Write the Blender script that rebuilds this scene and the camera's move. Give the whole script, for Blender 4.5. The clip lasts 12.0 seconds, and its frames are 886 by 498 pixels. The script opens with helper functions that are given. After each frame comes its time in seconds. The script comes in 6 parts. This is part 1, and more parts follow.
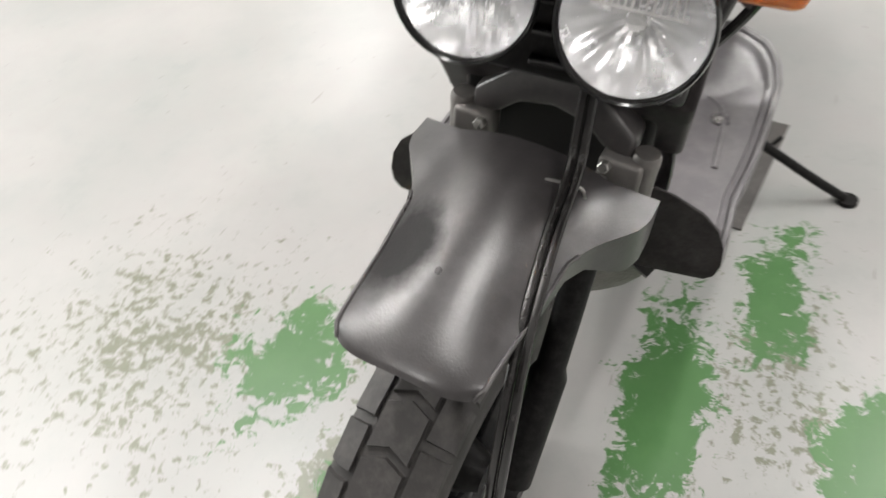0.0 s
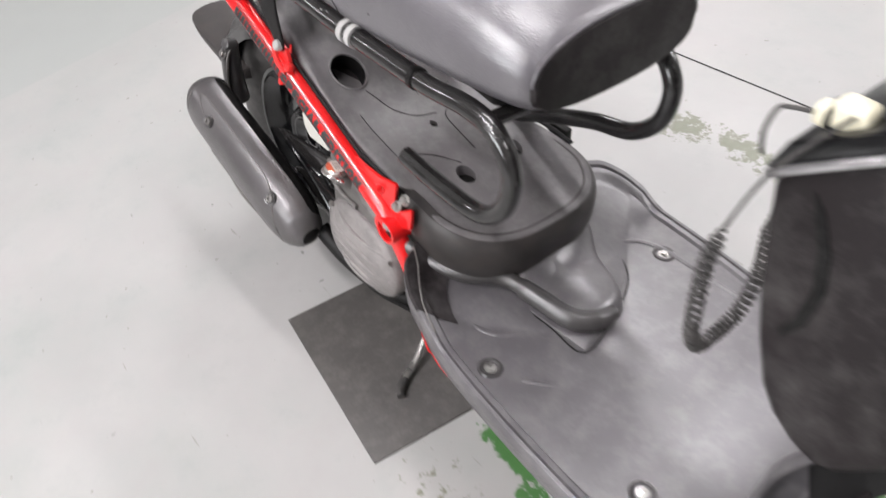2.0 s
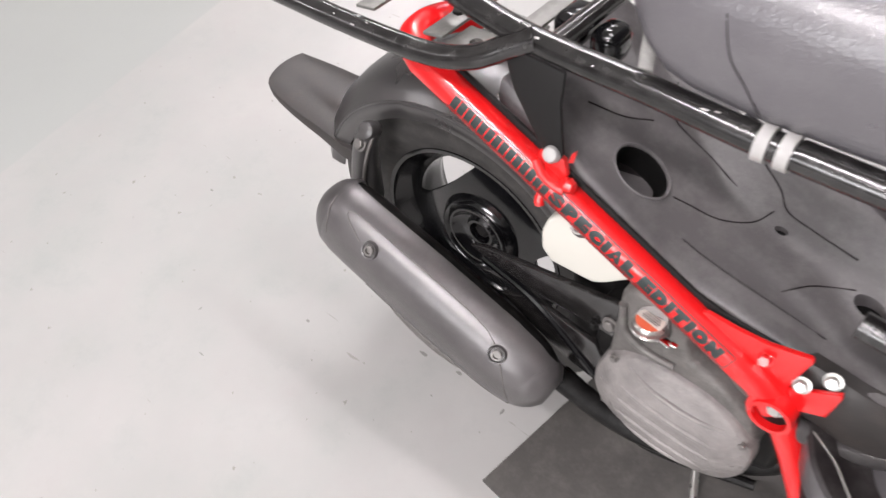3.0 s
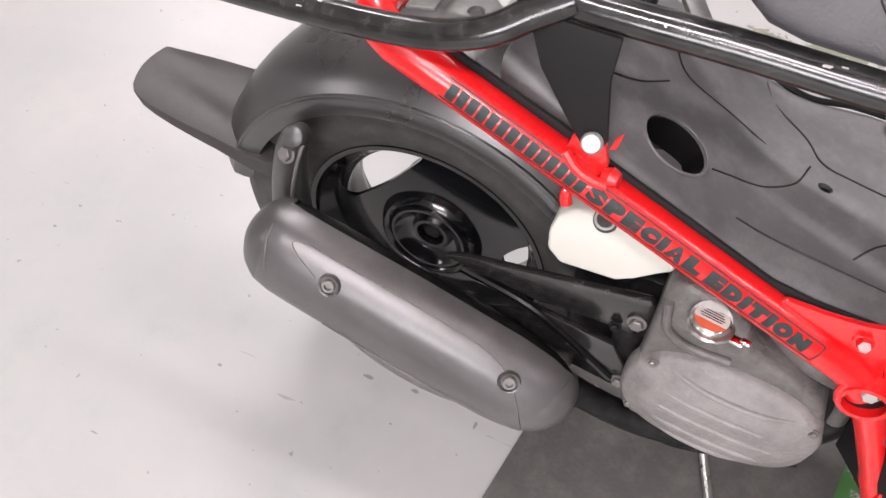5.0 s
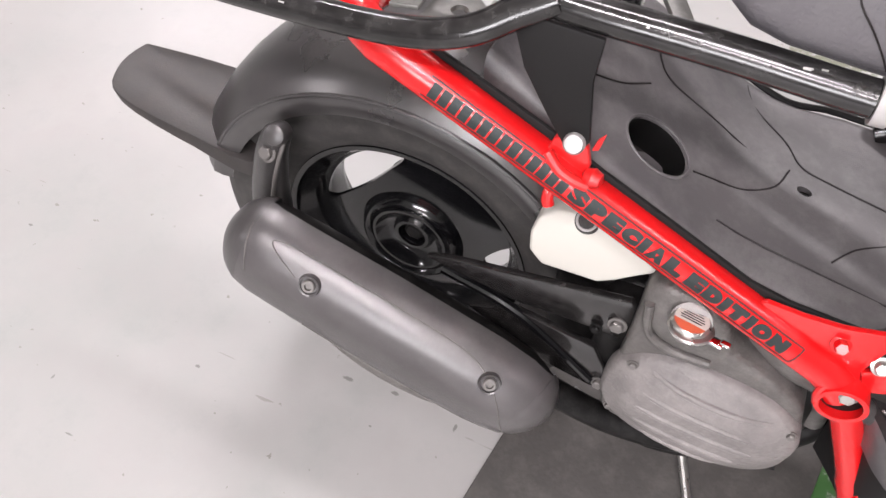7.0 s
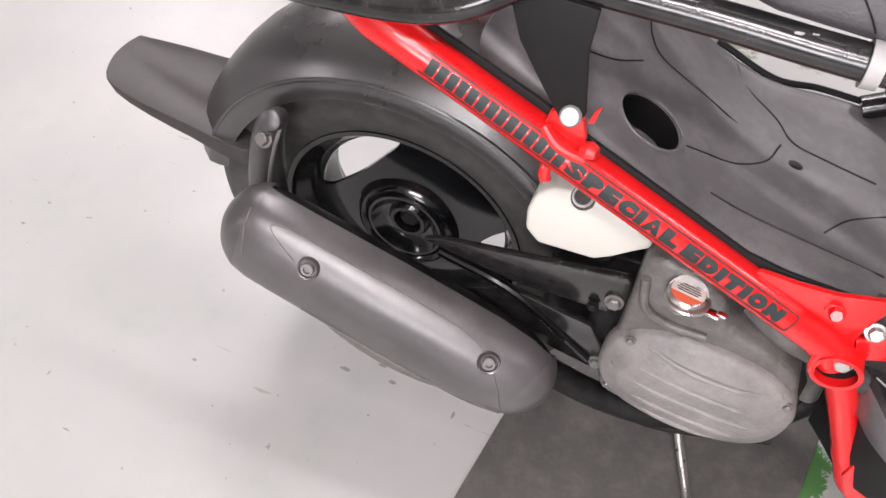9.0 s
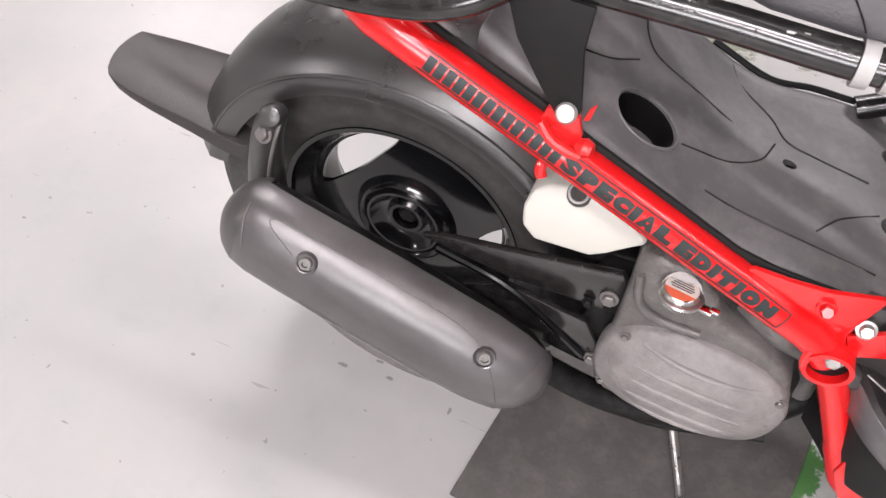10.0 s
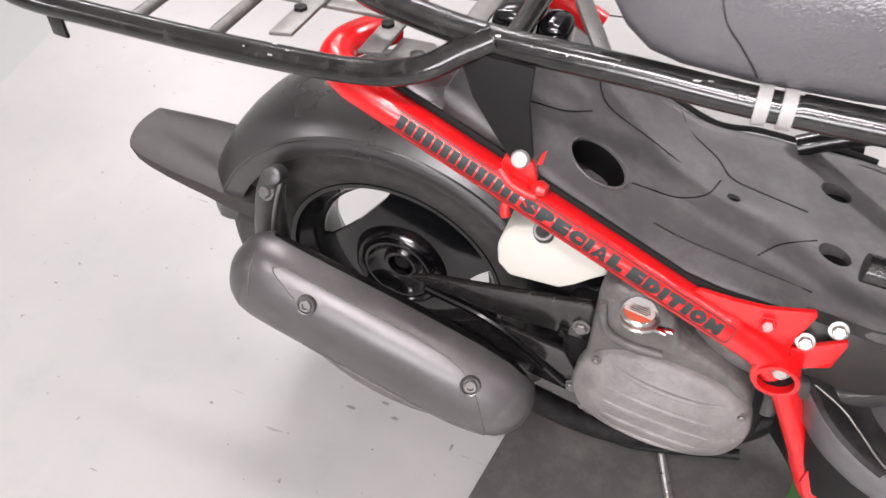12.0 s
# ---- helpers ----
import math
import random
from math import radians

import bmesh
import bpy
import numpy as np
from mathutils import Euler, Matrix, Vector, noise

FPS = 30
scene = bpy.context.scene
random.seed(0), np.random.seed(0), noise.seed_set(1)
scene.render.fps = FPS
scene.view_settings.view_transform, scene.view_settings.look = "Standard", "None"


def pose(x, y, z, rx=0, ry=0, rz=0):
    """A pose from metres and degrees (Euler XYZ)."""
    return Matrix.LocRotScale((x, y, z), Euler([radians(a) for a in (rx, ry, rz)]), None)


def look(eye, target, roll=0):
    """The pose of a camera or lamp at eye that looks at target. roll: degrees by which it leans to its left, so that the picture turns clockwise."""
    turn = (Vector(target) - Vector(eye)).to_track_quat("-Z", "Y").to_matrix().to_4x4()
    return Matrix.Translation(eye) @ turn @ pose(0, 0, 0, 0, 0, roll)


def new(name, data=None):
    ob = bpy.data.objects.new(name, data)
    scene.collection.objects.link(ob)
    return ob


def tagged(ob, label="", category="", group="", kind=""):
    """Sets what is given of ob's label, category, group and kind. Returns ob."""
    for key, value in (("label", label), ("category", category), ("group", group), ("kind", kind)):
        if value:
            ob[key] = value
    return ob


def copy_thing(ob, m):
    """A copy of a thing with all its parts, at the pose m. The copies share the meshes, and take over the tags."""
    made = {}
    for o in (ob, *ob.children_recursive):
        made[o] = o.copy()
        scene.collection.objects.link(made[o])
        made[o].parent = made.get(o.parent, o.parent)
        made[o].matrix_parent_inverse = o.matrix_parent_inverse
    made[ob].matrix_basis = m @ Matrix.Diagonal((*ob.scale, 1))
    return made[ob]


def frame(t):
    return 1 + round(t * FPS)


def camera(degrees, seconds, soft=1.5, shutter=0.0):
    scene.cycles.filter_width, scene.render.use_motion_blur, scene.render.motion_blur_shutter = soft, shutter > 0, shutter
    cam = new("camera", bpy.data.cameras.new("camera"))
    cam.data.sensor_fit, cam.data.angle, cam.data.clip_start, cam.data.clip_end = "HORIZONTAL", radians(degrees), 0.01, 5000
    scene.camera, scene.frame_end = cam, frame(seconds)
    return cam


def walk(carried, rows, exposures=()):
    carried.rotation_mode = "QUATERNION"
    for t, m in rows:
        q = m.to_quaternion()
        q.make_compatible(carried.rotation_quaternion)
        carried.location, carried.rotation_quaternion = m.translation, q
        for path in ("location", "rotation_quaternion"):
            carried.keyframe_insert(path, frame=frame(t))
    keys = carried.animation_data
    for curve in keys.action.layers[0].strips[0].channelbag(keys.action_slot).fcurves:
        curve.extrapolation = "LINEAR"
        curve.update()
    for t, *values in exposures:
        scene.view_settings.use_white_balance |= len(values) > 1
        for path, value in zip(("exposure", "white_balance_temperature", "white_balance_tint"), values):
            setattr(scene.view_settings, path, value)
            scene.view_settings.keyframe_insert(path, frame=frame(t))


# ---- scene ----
cam = camera(57.8, 12.0, shutter=0.3)
PATH = [
    (0, (1.665, 0.166, 0.968), (0.362, -0.454, -0.416), -4.7),
    (0.5, (1.736, 0.011, 1.061), (0.246, -0.093, -0.269), -5.3),
    (1, (1.635, -0.213, 1.115), (0.175, 0.109, -0.213), -4.9),
    (1.2, (1.562, -0.304, 1.12), (0.142, 0.14, -0.216), -5.2),
    (1.5, (1.399, -0.435, 1.124), (0.072, 0.164, -0.247), -6.5),
    (1.8, (1.217, -0.508, 1.141), (0.002, 0.189, -0.287), -7.4),
    (2, (1.074, -0.513, 1.111), (-0.084, 0.231, -0.341), -8.5),
    (2.5, (0.731, -0.528, 1.116), (-0.315, 0.253, -0.399), -10.6),
    (2.7, (0.606, -0.542, 1.083), (-0.412, 0.255, -0.442), -11.1),
    (4.3, (0.256, -0.508, 0.947), (-0.281, 0.5, -0.695), -5.8),
    (4.5, (0.253, -0.507, 0.947), (-0.284, 0.498, -0.696), -5.4),
    (5, (0.251, -0.508, 0.946), (-0.282, 0.494, -0.7), -4.8),
    (5.5, (0.254, -0.508, 0.951), (-0.271, 0.498, -0.696), -4.3),
    (6, (0.257, -0.506, 0.947), (-0.255, 0.507, -0.7), -3.6),
    (6.5, (0.251, -0.508, 0.941), (-0.249, 0.513, -0.704), -2.8),
    (8.5, (0.251, -0.521, 0.949), (-0.229, 0.53, -0.684), -2.3),
    (9, (0.252, -0.532, 0.935), (-0.219, 0.519, -0.699), -2.2),
    (9.5, (0.254, -0.536, 0.933), (-0.215, 0.516, -0.701), -1.9),
    (10, (0.257, -0.538, 0.938), (-0.214, 0.515, -0.696), -1.7),
    (10.5, (0.266, -0.533, 0.938), (-0.205, 0.527, -0.691), -1.5),
    (11, (0.266, -0.536, 0.941), (-0.221, 0.549, -0.667), -2.1),
    (11.5, (0.271, -0.544, 0.947), (-0.249, 0.564, -0.634), -3.6),
    (12, (0.319, -0.582, 0.985), (-0.254, 0.564, -0.55), -5.9),
]
walk(cam, [(t, look(eye, target, roll)) for t, eye, target, roll in PATH],
     [(0, 0.22, 6700, 6), (0.5, 0.02, 6550, 8), (1.0, 0.12, 6450, 9), (1.5, 0.28, 6400, 9), (2.0, 0.30, 6450, 10), (2.5, 0.33, 6550, 11), (4.5, 0.34, 6600, 15), (12, 0.34, 6600, 15)])

# ---- world and lights ----
world = bpy.data.worlds.new("world")
scene.world = world
world.use_nodes = True
world.node_tree.nodes["Background"].inputs[0].default_value = (0.9, 0.95, 1.0, 1)
world.node_tree.nodes["Background"].inputs[1].default_value = 0.02
scene.view_settings.exposure = 0.0

CEILING_Z = 3.2
# unseen tubes placed to balance brightness; (-4.6, -3.5) follows a glare on the floor
LAMP_PLACES = [(0.5, 0.35, 36), (0.9, -3.0, 74), (0.3, -1.6, 74), (-1.1, 1.8, 76), (-1.4, 3.8, 32), (-3.7, 3.4, 44), (-4.6, -3.5, 72), (3.3, -0.4, 28), (2.2, 3.4, 105)]


def ceiling_light(x, y, watts):
    data = bpy.data.lights.new("unseen_tube_light", "AREA")
    data.shape, data.size, data.size_y = "RECTANGLE", 1.3, 0.22
    data.energy, data.color = watts, (1.0, 0.962, 0.985)
    ob = new("unseen_tube_light", data)
    ob.matrix_world = Matrix.Translation((x, y, CEILING_Z - 0.075))
    return ob


for lx, ly, power in LAMP_PLACES:
    ceiling_light(lx, ly, power)


# fill lamp for south-facing sides, in an unseen window added to hold it
WINDOW = (0.8, -5.4, 1.95, 2.6, 1.5)
window_fill = bpy.data.lights.new("added_window_light", "AREA")
window_fill.shape, window_fill.size, window_fill.size_y = "RECTANGLE", WINDOW[3] - 0.1, WINDOW[4] - 0.1
window_fill.energy, window_fill.color = 150, (0.97, 0.98, 1.0)
new("added_window_light", window_fill).matrix_world = Matrix.Translation((WINDOW[0], WINDOW[1] + 0.03, WINDOW[2])) @ pose(0, 0, 0, 90, 0, 0)


# ---- materials ----
def material(name):
    m = bpy.data.materials.new(name)
    m.use_nodes = True
    return m, m.node_tree.nodes, m.node_tree.links, m.node_tree.nodes["Principled BSDF"]


def node(nodes, kind, **inputs):
    n = nodes.new(kind)
    for key, value in inputs.items():
        n.inputs[key.replace("_", " ")].default_value = value
    return n


def surface(name, colour, rough=0.5, metal=0.0, var=0.25, scale=18.0, bump=0.0, bump_scale=600.0, coat=0.0,
            rough_var=0.12, dust=0.0, dust_colour=(0.45, 0.44, 0.42), depth=0.0006, shine=0.5):
    """A solid surface with large soft variation, fine grain, and optional dust lying on upward faces' texture."""
    m, nodes, links, p = material(name)
    co = node(nodes, "ShaderNodeTexCoord")
    big = node(nodes, "ShaderNodeTexNoise", Scale=scale, Detail=5.0, Roughness=0.6)
    fine = node(nodes, "ShaderNodeTexNoise", Scale=bump_scale, Detail=2.0)
    links.new(co.outputs["Object"], big.inputs["Vector"])
    links.new(co.outputs["Object"], fine.inputs["Vector"])
    mix = node(nodes, "ShaderNodeMix")
    mix.data_type = "RGBA"
    mix.inputs["A"].default_value = (*[c * (1 - var) for c in colour], 1)
    mix.inputs["B"].default_value = (*[min(1, c * (1 + var)) for c in colour], 1)
    links.new(big.outputs["Fac"], mix.inputs["Factor"])
    out = mix.outputs["Result"]
    if dust:
        ramp = node(nodes, "ShaderNodeMapRange")
        ramp.inputs["From Min"].default_value, ramp.inputs["From Max"].default_value = 0.45, 0.75
        ramp.inputs["To Max"].default_value = dust
        spots = node(nodes, "ShaderNodeTexNoise", Scale=scale * 3.1, Detail=8.0, Roughness=0.75)
        links.new(co.outputs["Object"], spots.inputs["Vector"])
        links.new(spots.outputs["Fac"], ramp.inputs["Value"])
        top = node(nodes, "ShaderNodeMix")
        top.data_type = "RGBA"
        links.new(ramp.outputs["Result"], top.inputs["Factor"])
        links.new(out, top.inputs["A"])
        top.inputs["B"].default_value = (*dust_colour, 1)
        out = top.outputs["Result"]
    links.new(out, p.inputs["Base Color"])
    rr = node(nodes, "ShaderNodeMapRange")
    rr.inputs["To Min"].default_value, rr.inputs["To Max"].default_value = max(0.02, rough - rough_var), min(1, rough + rough_var)
    links.new(big.outputs["Fac"], rr.inputs["Value"])
    links.new(rr.outputs["Result"], p.inputs["Roughness"])
    p.inputs["Metallic"].default_value = metal
    p.inputs["Specular IOR Level"].default_value = shine
    p.inputs["Coat Weight"].default_value = coat
    p.inputs["Coat Roughness"].default_value = 0.08
    if bump:
        b = node(nodes, "ShaderNodeBump", Strength=bump, Distance=depth)
        links.new(fine.outputs["Fac"], b.inputs["Height"])
        links.new(b.outputs["Normal"], p.inputs["Normal"])
    return m


PLASTIC = surface("matte_black_plastic", (0.034, 0.0315, 0.0315), 0.33, var=0.4, scale=9, bump=0.2, bump_scale=900, dust=0.05, shine=0.6)
FADED = surface("faded_black_plastic", (0.026, 0.0238, 0.0238), 0.28, var=0.8, scale=8, bump=0.15, bump_scale=900, rough_var=0.16, dust=0.03, shine=1.0)
GUARD = surface("weathered_black_plastic", (0.034, 0.031, 0.031), 0.32, var=0.9, scale=6.0, bump=0.2, bump_scale=700, rough_var=0.18, dust=0.20, dust_colour=(0.22, 0.21, 0.21), shine=0.85)


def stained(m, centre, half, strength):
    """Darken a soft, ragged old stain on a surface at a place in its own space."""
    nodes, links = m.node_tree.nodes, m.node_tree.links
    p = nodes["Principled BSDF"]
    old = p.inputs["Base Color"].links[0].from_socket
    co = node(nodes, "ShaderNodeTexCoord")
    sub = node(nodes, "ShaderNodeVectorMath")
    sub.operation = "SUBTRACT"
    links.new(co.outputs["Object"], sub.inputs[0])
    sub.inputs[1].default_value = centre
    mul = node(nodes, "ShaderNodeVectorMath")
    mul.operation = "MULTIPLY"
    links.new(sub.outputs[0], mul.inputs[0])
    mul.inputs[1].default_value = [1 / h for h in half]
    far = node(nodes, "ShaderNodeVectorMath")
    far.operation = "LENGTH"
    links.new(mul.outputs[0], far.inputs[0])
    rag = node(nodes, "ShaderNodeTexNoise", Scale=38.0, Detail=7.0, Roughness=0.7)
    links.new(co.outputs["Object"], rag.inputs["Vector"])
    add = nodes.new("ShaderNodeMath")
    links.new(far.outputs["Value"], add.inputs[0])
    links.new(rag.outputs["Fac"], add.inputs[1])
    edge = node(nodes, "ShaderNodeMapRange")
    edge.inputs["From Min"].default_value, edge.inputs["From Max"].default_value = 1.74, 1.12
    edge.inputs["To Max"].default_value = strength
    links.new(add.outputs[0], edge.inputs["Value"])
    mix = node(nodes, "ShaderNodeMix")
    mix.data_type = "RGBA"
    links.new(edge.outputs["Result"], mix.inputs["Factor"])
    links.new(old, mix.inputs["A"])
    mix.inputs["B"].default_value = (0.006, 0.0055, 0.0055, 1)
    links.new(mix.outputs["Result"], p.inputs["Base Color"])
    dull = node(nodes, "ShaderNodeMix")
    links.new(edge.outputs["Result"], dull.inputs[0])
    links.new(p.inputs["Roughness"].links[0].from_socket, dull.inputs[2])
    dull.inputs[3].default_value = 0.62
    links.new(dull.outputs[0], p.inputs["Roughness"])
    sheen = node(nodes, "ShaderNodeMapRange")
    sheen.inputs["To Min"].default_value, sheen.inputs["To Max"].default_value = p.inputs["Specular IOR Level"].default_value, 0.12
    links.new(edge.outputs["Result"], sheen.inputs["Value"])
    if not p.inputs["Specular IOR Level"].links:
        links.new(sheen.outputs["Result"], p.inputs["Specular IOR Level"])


BOARD = surface("grey_footboard_plastic", (0.071, 0.066, 0.070), 0.34, shine=1.0, var=0.45, scale=8, bump=0.35, bump_scale=700, dust=0.15)
TRAY = surface("charcoal_tray_plastic", (0.088, 0.081, 0.083), 0.42, shine=0.45, var=0.2, scale=10, bump=0.35, bump_scale=800, dust=0.15)
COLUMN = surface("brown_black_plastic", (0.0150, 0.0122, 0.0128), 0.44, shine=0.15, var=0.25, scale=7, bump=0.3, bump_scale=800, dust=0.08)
SPLASH = surface("dull_black_plastic", (0.008, 0.0075, 0.0075), 0.60, var=0.3, scale=9, bump=0.2, bump_scale=700, shine=0.25)
SHROUD = surface("dark_cast_shroud", (0.105, 0.098, 0.093), 0.52, metal=0.2, var=0.5, scale=30, bump=0.9, bump_scale=150, depth=0.0016, dust=0.25, dust_colour=(0.3, 0.29, 0.27))
RACK = surface("grey_painted_steel", (0.105, 0.103, 0.095), 0.42, metal=0.2, var=0.3, scale=40, dust=0.15)
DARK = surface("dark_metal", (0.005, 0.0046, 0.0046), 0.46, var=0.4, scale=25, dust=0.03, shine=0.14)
GLOSS = surface("gloss_black_paint", (0.004, 0.004, 0.0045), 0.15, var=0.3, scale=14, coat=0.25, rough_var=0.06, shine=0.4)
TUBE = surface("black_enamelled_tube", (0.008, 0.0072, 0.0072), 0.18, var=0.6, scale=30, coat=0.2, rough_var=0.20, dust=0.06, shine=0.55, bump=0.12, bump_scale=90)
RED = surface("red_enamel", (0.60, 0.0075, 0.0085), 0.24, var=0.14, scale=22, coat=0.3, rough_var=0.06, bump=0.1, bump_scale=220)
RED_ROUGH = surface("red_enamel_weld", (0.60, 0.012, 0.012), 0.34, var=0.18, scale=60, coat=0.3, bump=0.8, bump_scale=260)
VINYL = surface("grey_black_vinyl", (0.088, 0.082, 0.090), 0.31, shine=0.95, var=0.2, scale=7, bump=0.55, bump_scale=420, depth=0.0009, dust=0.06)
SHIELD = surface("satin_heat_shield", (0.078, 0.072, 0.073), 0.33, shine=0.9, metal=0.35, var=0.45, scale=12, dust=0.18, dust_colour=(0.20, 0.19, 0.19), bump=0.25, bump_scale=1100)
COVER = surface("grey_radiator_cover", (0.165, 0.152, 0.148), 0.52, var=0.65, scale=20, bump=0.9, bump_scale=170, depth=0.0016, dust=0.45, dust_colour=(0.27, 0.255, 0.24))
TANK = surface("milky_plastic", (0.54, 0.525, 0.475), 0.42, var=0.06, scale=14)
RUBBER = surface("tyre_rubber", (0.027, 0.025, 0.024), 0.68, var=0.25, scale=16, bump=0.3, bump_scale=500, dust=0.16, dust_colour=(0.25, 0.23, 0.21))
STEEL = surface("zinc_steel", (0.45, 0.44, 0.42), 0.30, metal=0.9, var=0.2, scale=120)
ALLOY = surface("cast_alloy", (0.15, 0.142, 0.136), 0.45, metal=0.5, var=0.3, scale=60, bump=0.5, bump_scale=380, dust=0.2, dust_colour=(0.26, 0.22, 0.19))
MIRROR = surface("frosted_reflector", (0.74, 0.74, 0.75), 0.26, metal=0.7, var=0.3, scale=55, rough_var=0.08)
CHROME = surface("chrome", (0.88, 0.88, 0.88), 0.07, metal=1.0, var=0.04, scale=60, rough_var=0.04)
CREAM = surface("cream_plastic", (0.66, 0.62, 0.47), 0.4, var=0.1, scale=60)
WHITE_PLATE = surface("white_badge", (0.82, 0.82, 0.83), 0.3, var=0.05, scale=60)
BRIGHT = surface("dull_zinc", (0.40, 0.39, 0.38), 0.42, metal=0.4, var=0.15, scale=90)
# pale metal that paints the lamp's highlight onto glossy black edges
EDGE = surface("edge_highlight", (0.52, 0.51, 0.52), 0.17, metal=0.9, var=0.5, scale=60, rough_var=0.08)
CLAMP = surface("pale_clamp_rubber", (0.36, 0.35, 0.34), 0.5, var=0.2, scale=80)
LETTER = surface("dark_decal", (0.010, 0.016, 0.016), 0.55, var=0.3, scale=200)
CAP_WHITE = surface("cap_label_white", (0.58, 0.55, 0.50), 0.45, var=0.08, scale=200)
CAP_RED = surface("cap_label_red", (0.60, 0.12, 0.06), 0.45, var=0.15, scale=200)
MAT = surface("worn_rubber_mat", (0.047, 0.043, 0.040), 0.62, var=0.4, scale=11, bump=0.6, bump_scale=160, dust=0.22, dust_colour=(0.20, 0.19, 0.17))
WALL = surface("grey_wall_paint", (0.36, 0.355, 0.35), 0.55, var=0.03, scale=3, bump=0.1, bump_scale=120)
CEILING = surface("grey_ceiling_paint", (0.64, 0.635, 0.62), 0.7, var=0.04, scale=3)
FITTING = surface("white_lamp_fitting", (0.8, 0.8, 0.8), 0.4, var=0.03, scale=10)


FENDER = surface("weathered_fender_plastic", (0.030, 0.0275, 0.028), 0.33, var=0.8, scale=7.0, bump=0.3, bump_scale=500, rough_var=0.14, dust=0.14, dust_colour=(0.22, 0.21, 0.21), shine=0.65)
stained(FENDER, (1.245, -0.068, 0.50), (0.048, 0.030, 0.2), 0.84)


WORN = surface("worn_black_plastic", (0.030, 0.027, 0.026), 0.46, var=0.5, scale=12, bump=0.3, bump_scale=500, dust=0.12, dust_colour=(0.14, 0.10, 0.08), shine=0.38)


def lens_material(name, colour, flutes):
    m, nodes, links, p = material(name)
    p.inputs["Base Color"].default_value = (*colour, 1)
    p.inputs["Roughness"].default_value = 0.06
    p.inputs["IOR"].default_value = 1.45
    p.inputs["Transmission Weight"].default_value = 1.0
    co = node(nodes, "ShaderNodeTexCoord")
    wave = node(nodes, "ShaderNodeTexWave", Scale=flutes, Distortion=0.4, Detail=1.0)
    wave.bands_direction = "Y"
    links.new(co.outputs["Object"], wave.inputs["Vector"])
    b = node(nodes, "ShaderNodeBump", Strength=0.16, Distance=0.001)
    links.new(wave.outputs["Fac"], b.inputs["Height"])
    links.new(b.outputs["Normal"], p.inputs["Normal"])
    return m


GLASS = lens_material("fluted_lamp_glass", (0.97, 0.97, 0.97), 85.0)


def amber_material():
    m, nodes, links, p = material("amber_lens")
    co = node(nodes, "ShaderNodeTexCoord")
    wave = node(nodes, "ShaderNodeTexWave", Scale=60.0, Distortion=1.0, Detail=1.0)
    wave.bands_direction = "Z"
    links.new(co.outputs["Object"], wave.inputs["Vector"])
    b = node(nodes, "ShaderNodeBump", Strength=0.03, Distance=0.001)
    links.new(wave.outputs["Fac"], b.inputs["Height"])
    links.new(b.outputs["Normal"], p.inputs["Normal"])
    mix = node(nodes, "ShaderNodeMix")
    mix.data_type = "RGBA"
    mix.inputs["A"].default_value, mix.inputs["B"].default_value = (0.96, 0.27, 0.008, 1), (0.97, 0.32, 0.010, 1)
    links.new(wave.outputs["Fac"], mix.inputs["Factor"])
    links.new(mix.outputs["Result"], p.inputs["Base Color"])
    p.inputs["Roughness"].default_value = 0.16
    p.inputs["Transmission Weight"].default_value = 0.80
    p.inputs["Coat Weight"].default_value = 0.5
    return m


AMBER = amber_material()
AMBER_BULB = surface("orange_bulb", (0.85, 0.25, 0.02), 0.2, var=0.1, scale=60)

# worn patches of the floor: centre x, y, half sizes x, y, strength
GREEN_PATCHES = [(0.93, 0.475, 0.16, 0.145, 0.92), (1.07, 0.455, 0.21, 0.125, 0.92), (0.93, 0.15, 0.34, 0.11, 0.70), (1.07, -0.40, 0.22, 0.17, 0.60), (1.22, -0.22, 0.12, 0.08, 0.42),
                 (0.84, -0.16, 0.17, 0.085, 0.80), (0.70, -0.155, 0.12, 0.045, 0.60), (0.68, 0.28, 0.32, 0.11, 0.56), (0.515, -0.06, 0.06, 0.10, 0.62), (0.60, -0.132, 0.11, 0.035, 0.78)]
OLIVE_PATCHES = [(1.22, -0.22, 0.16, 0.12, 0.62), (0.27, 0.650, 0.11, 0.060, 0.66), (0.41, 0.675, 0.14, 0.060, 0.60), (0.79, 0.730, 0.13, 0.080, 0.72), (1.10, -0.62, 0.38, 0.42, 0.42),
                 (0.84, 0.30, 0.40, 0.18, 0.40), (0.62, -0.26, 0.25, 0.10, 0.26), (0.90, -0.28, 0.26, 0.14, 0.38)]


CHIPS = [(-0.064, -0.152, 0.0180, 0.0066, 1.00), (-0.020, -0.130, 0.0132, 0.0044, 1.00), (0.002, -0.147, 0.0120, 0.0055, 1.00), (0.090, -0.159, 0.0042, 0.0110, 1.00), (-0.253, -0.213, 0.0096, 0.0055, 0.90), (-0.351, -0.356, 0.0168, 0.0039, 0.90),
         (-0.614, -0.114, 0.0132, 0.0055, 0.80), (-0.008, -0.199, 0.0060, 0.0044, 0.90), (-0.420, -0.300, 0.0072, 0.0143, 0.80), (0.130, -0.600, 0.0180, 0.0275, 0.70)]


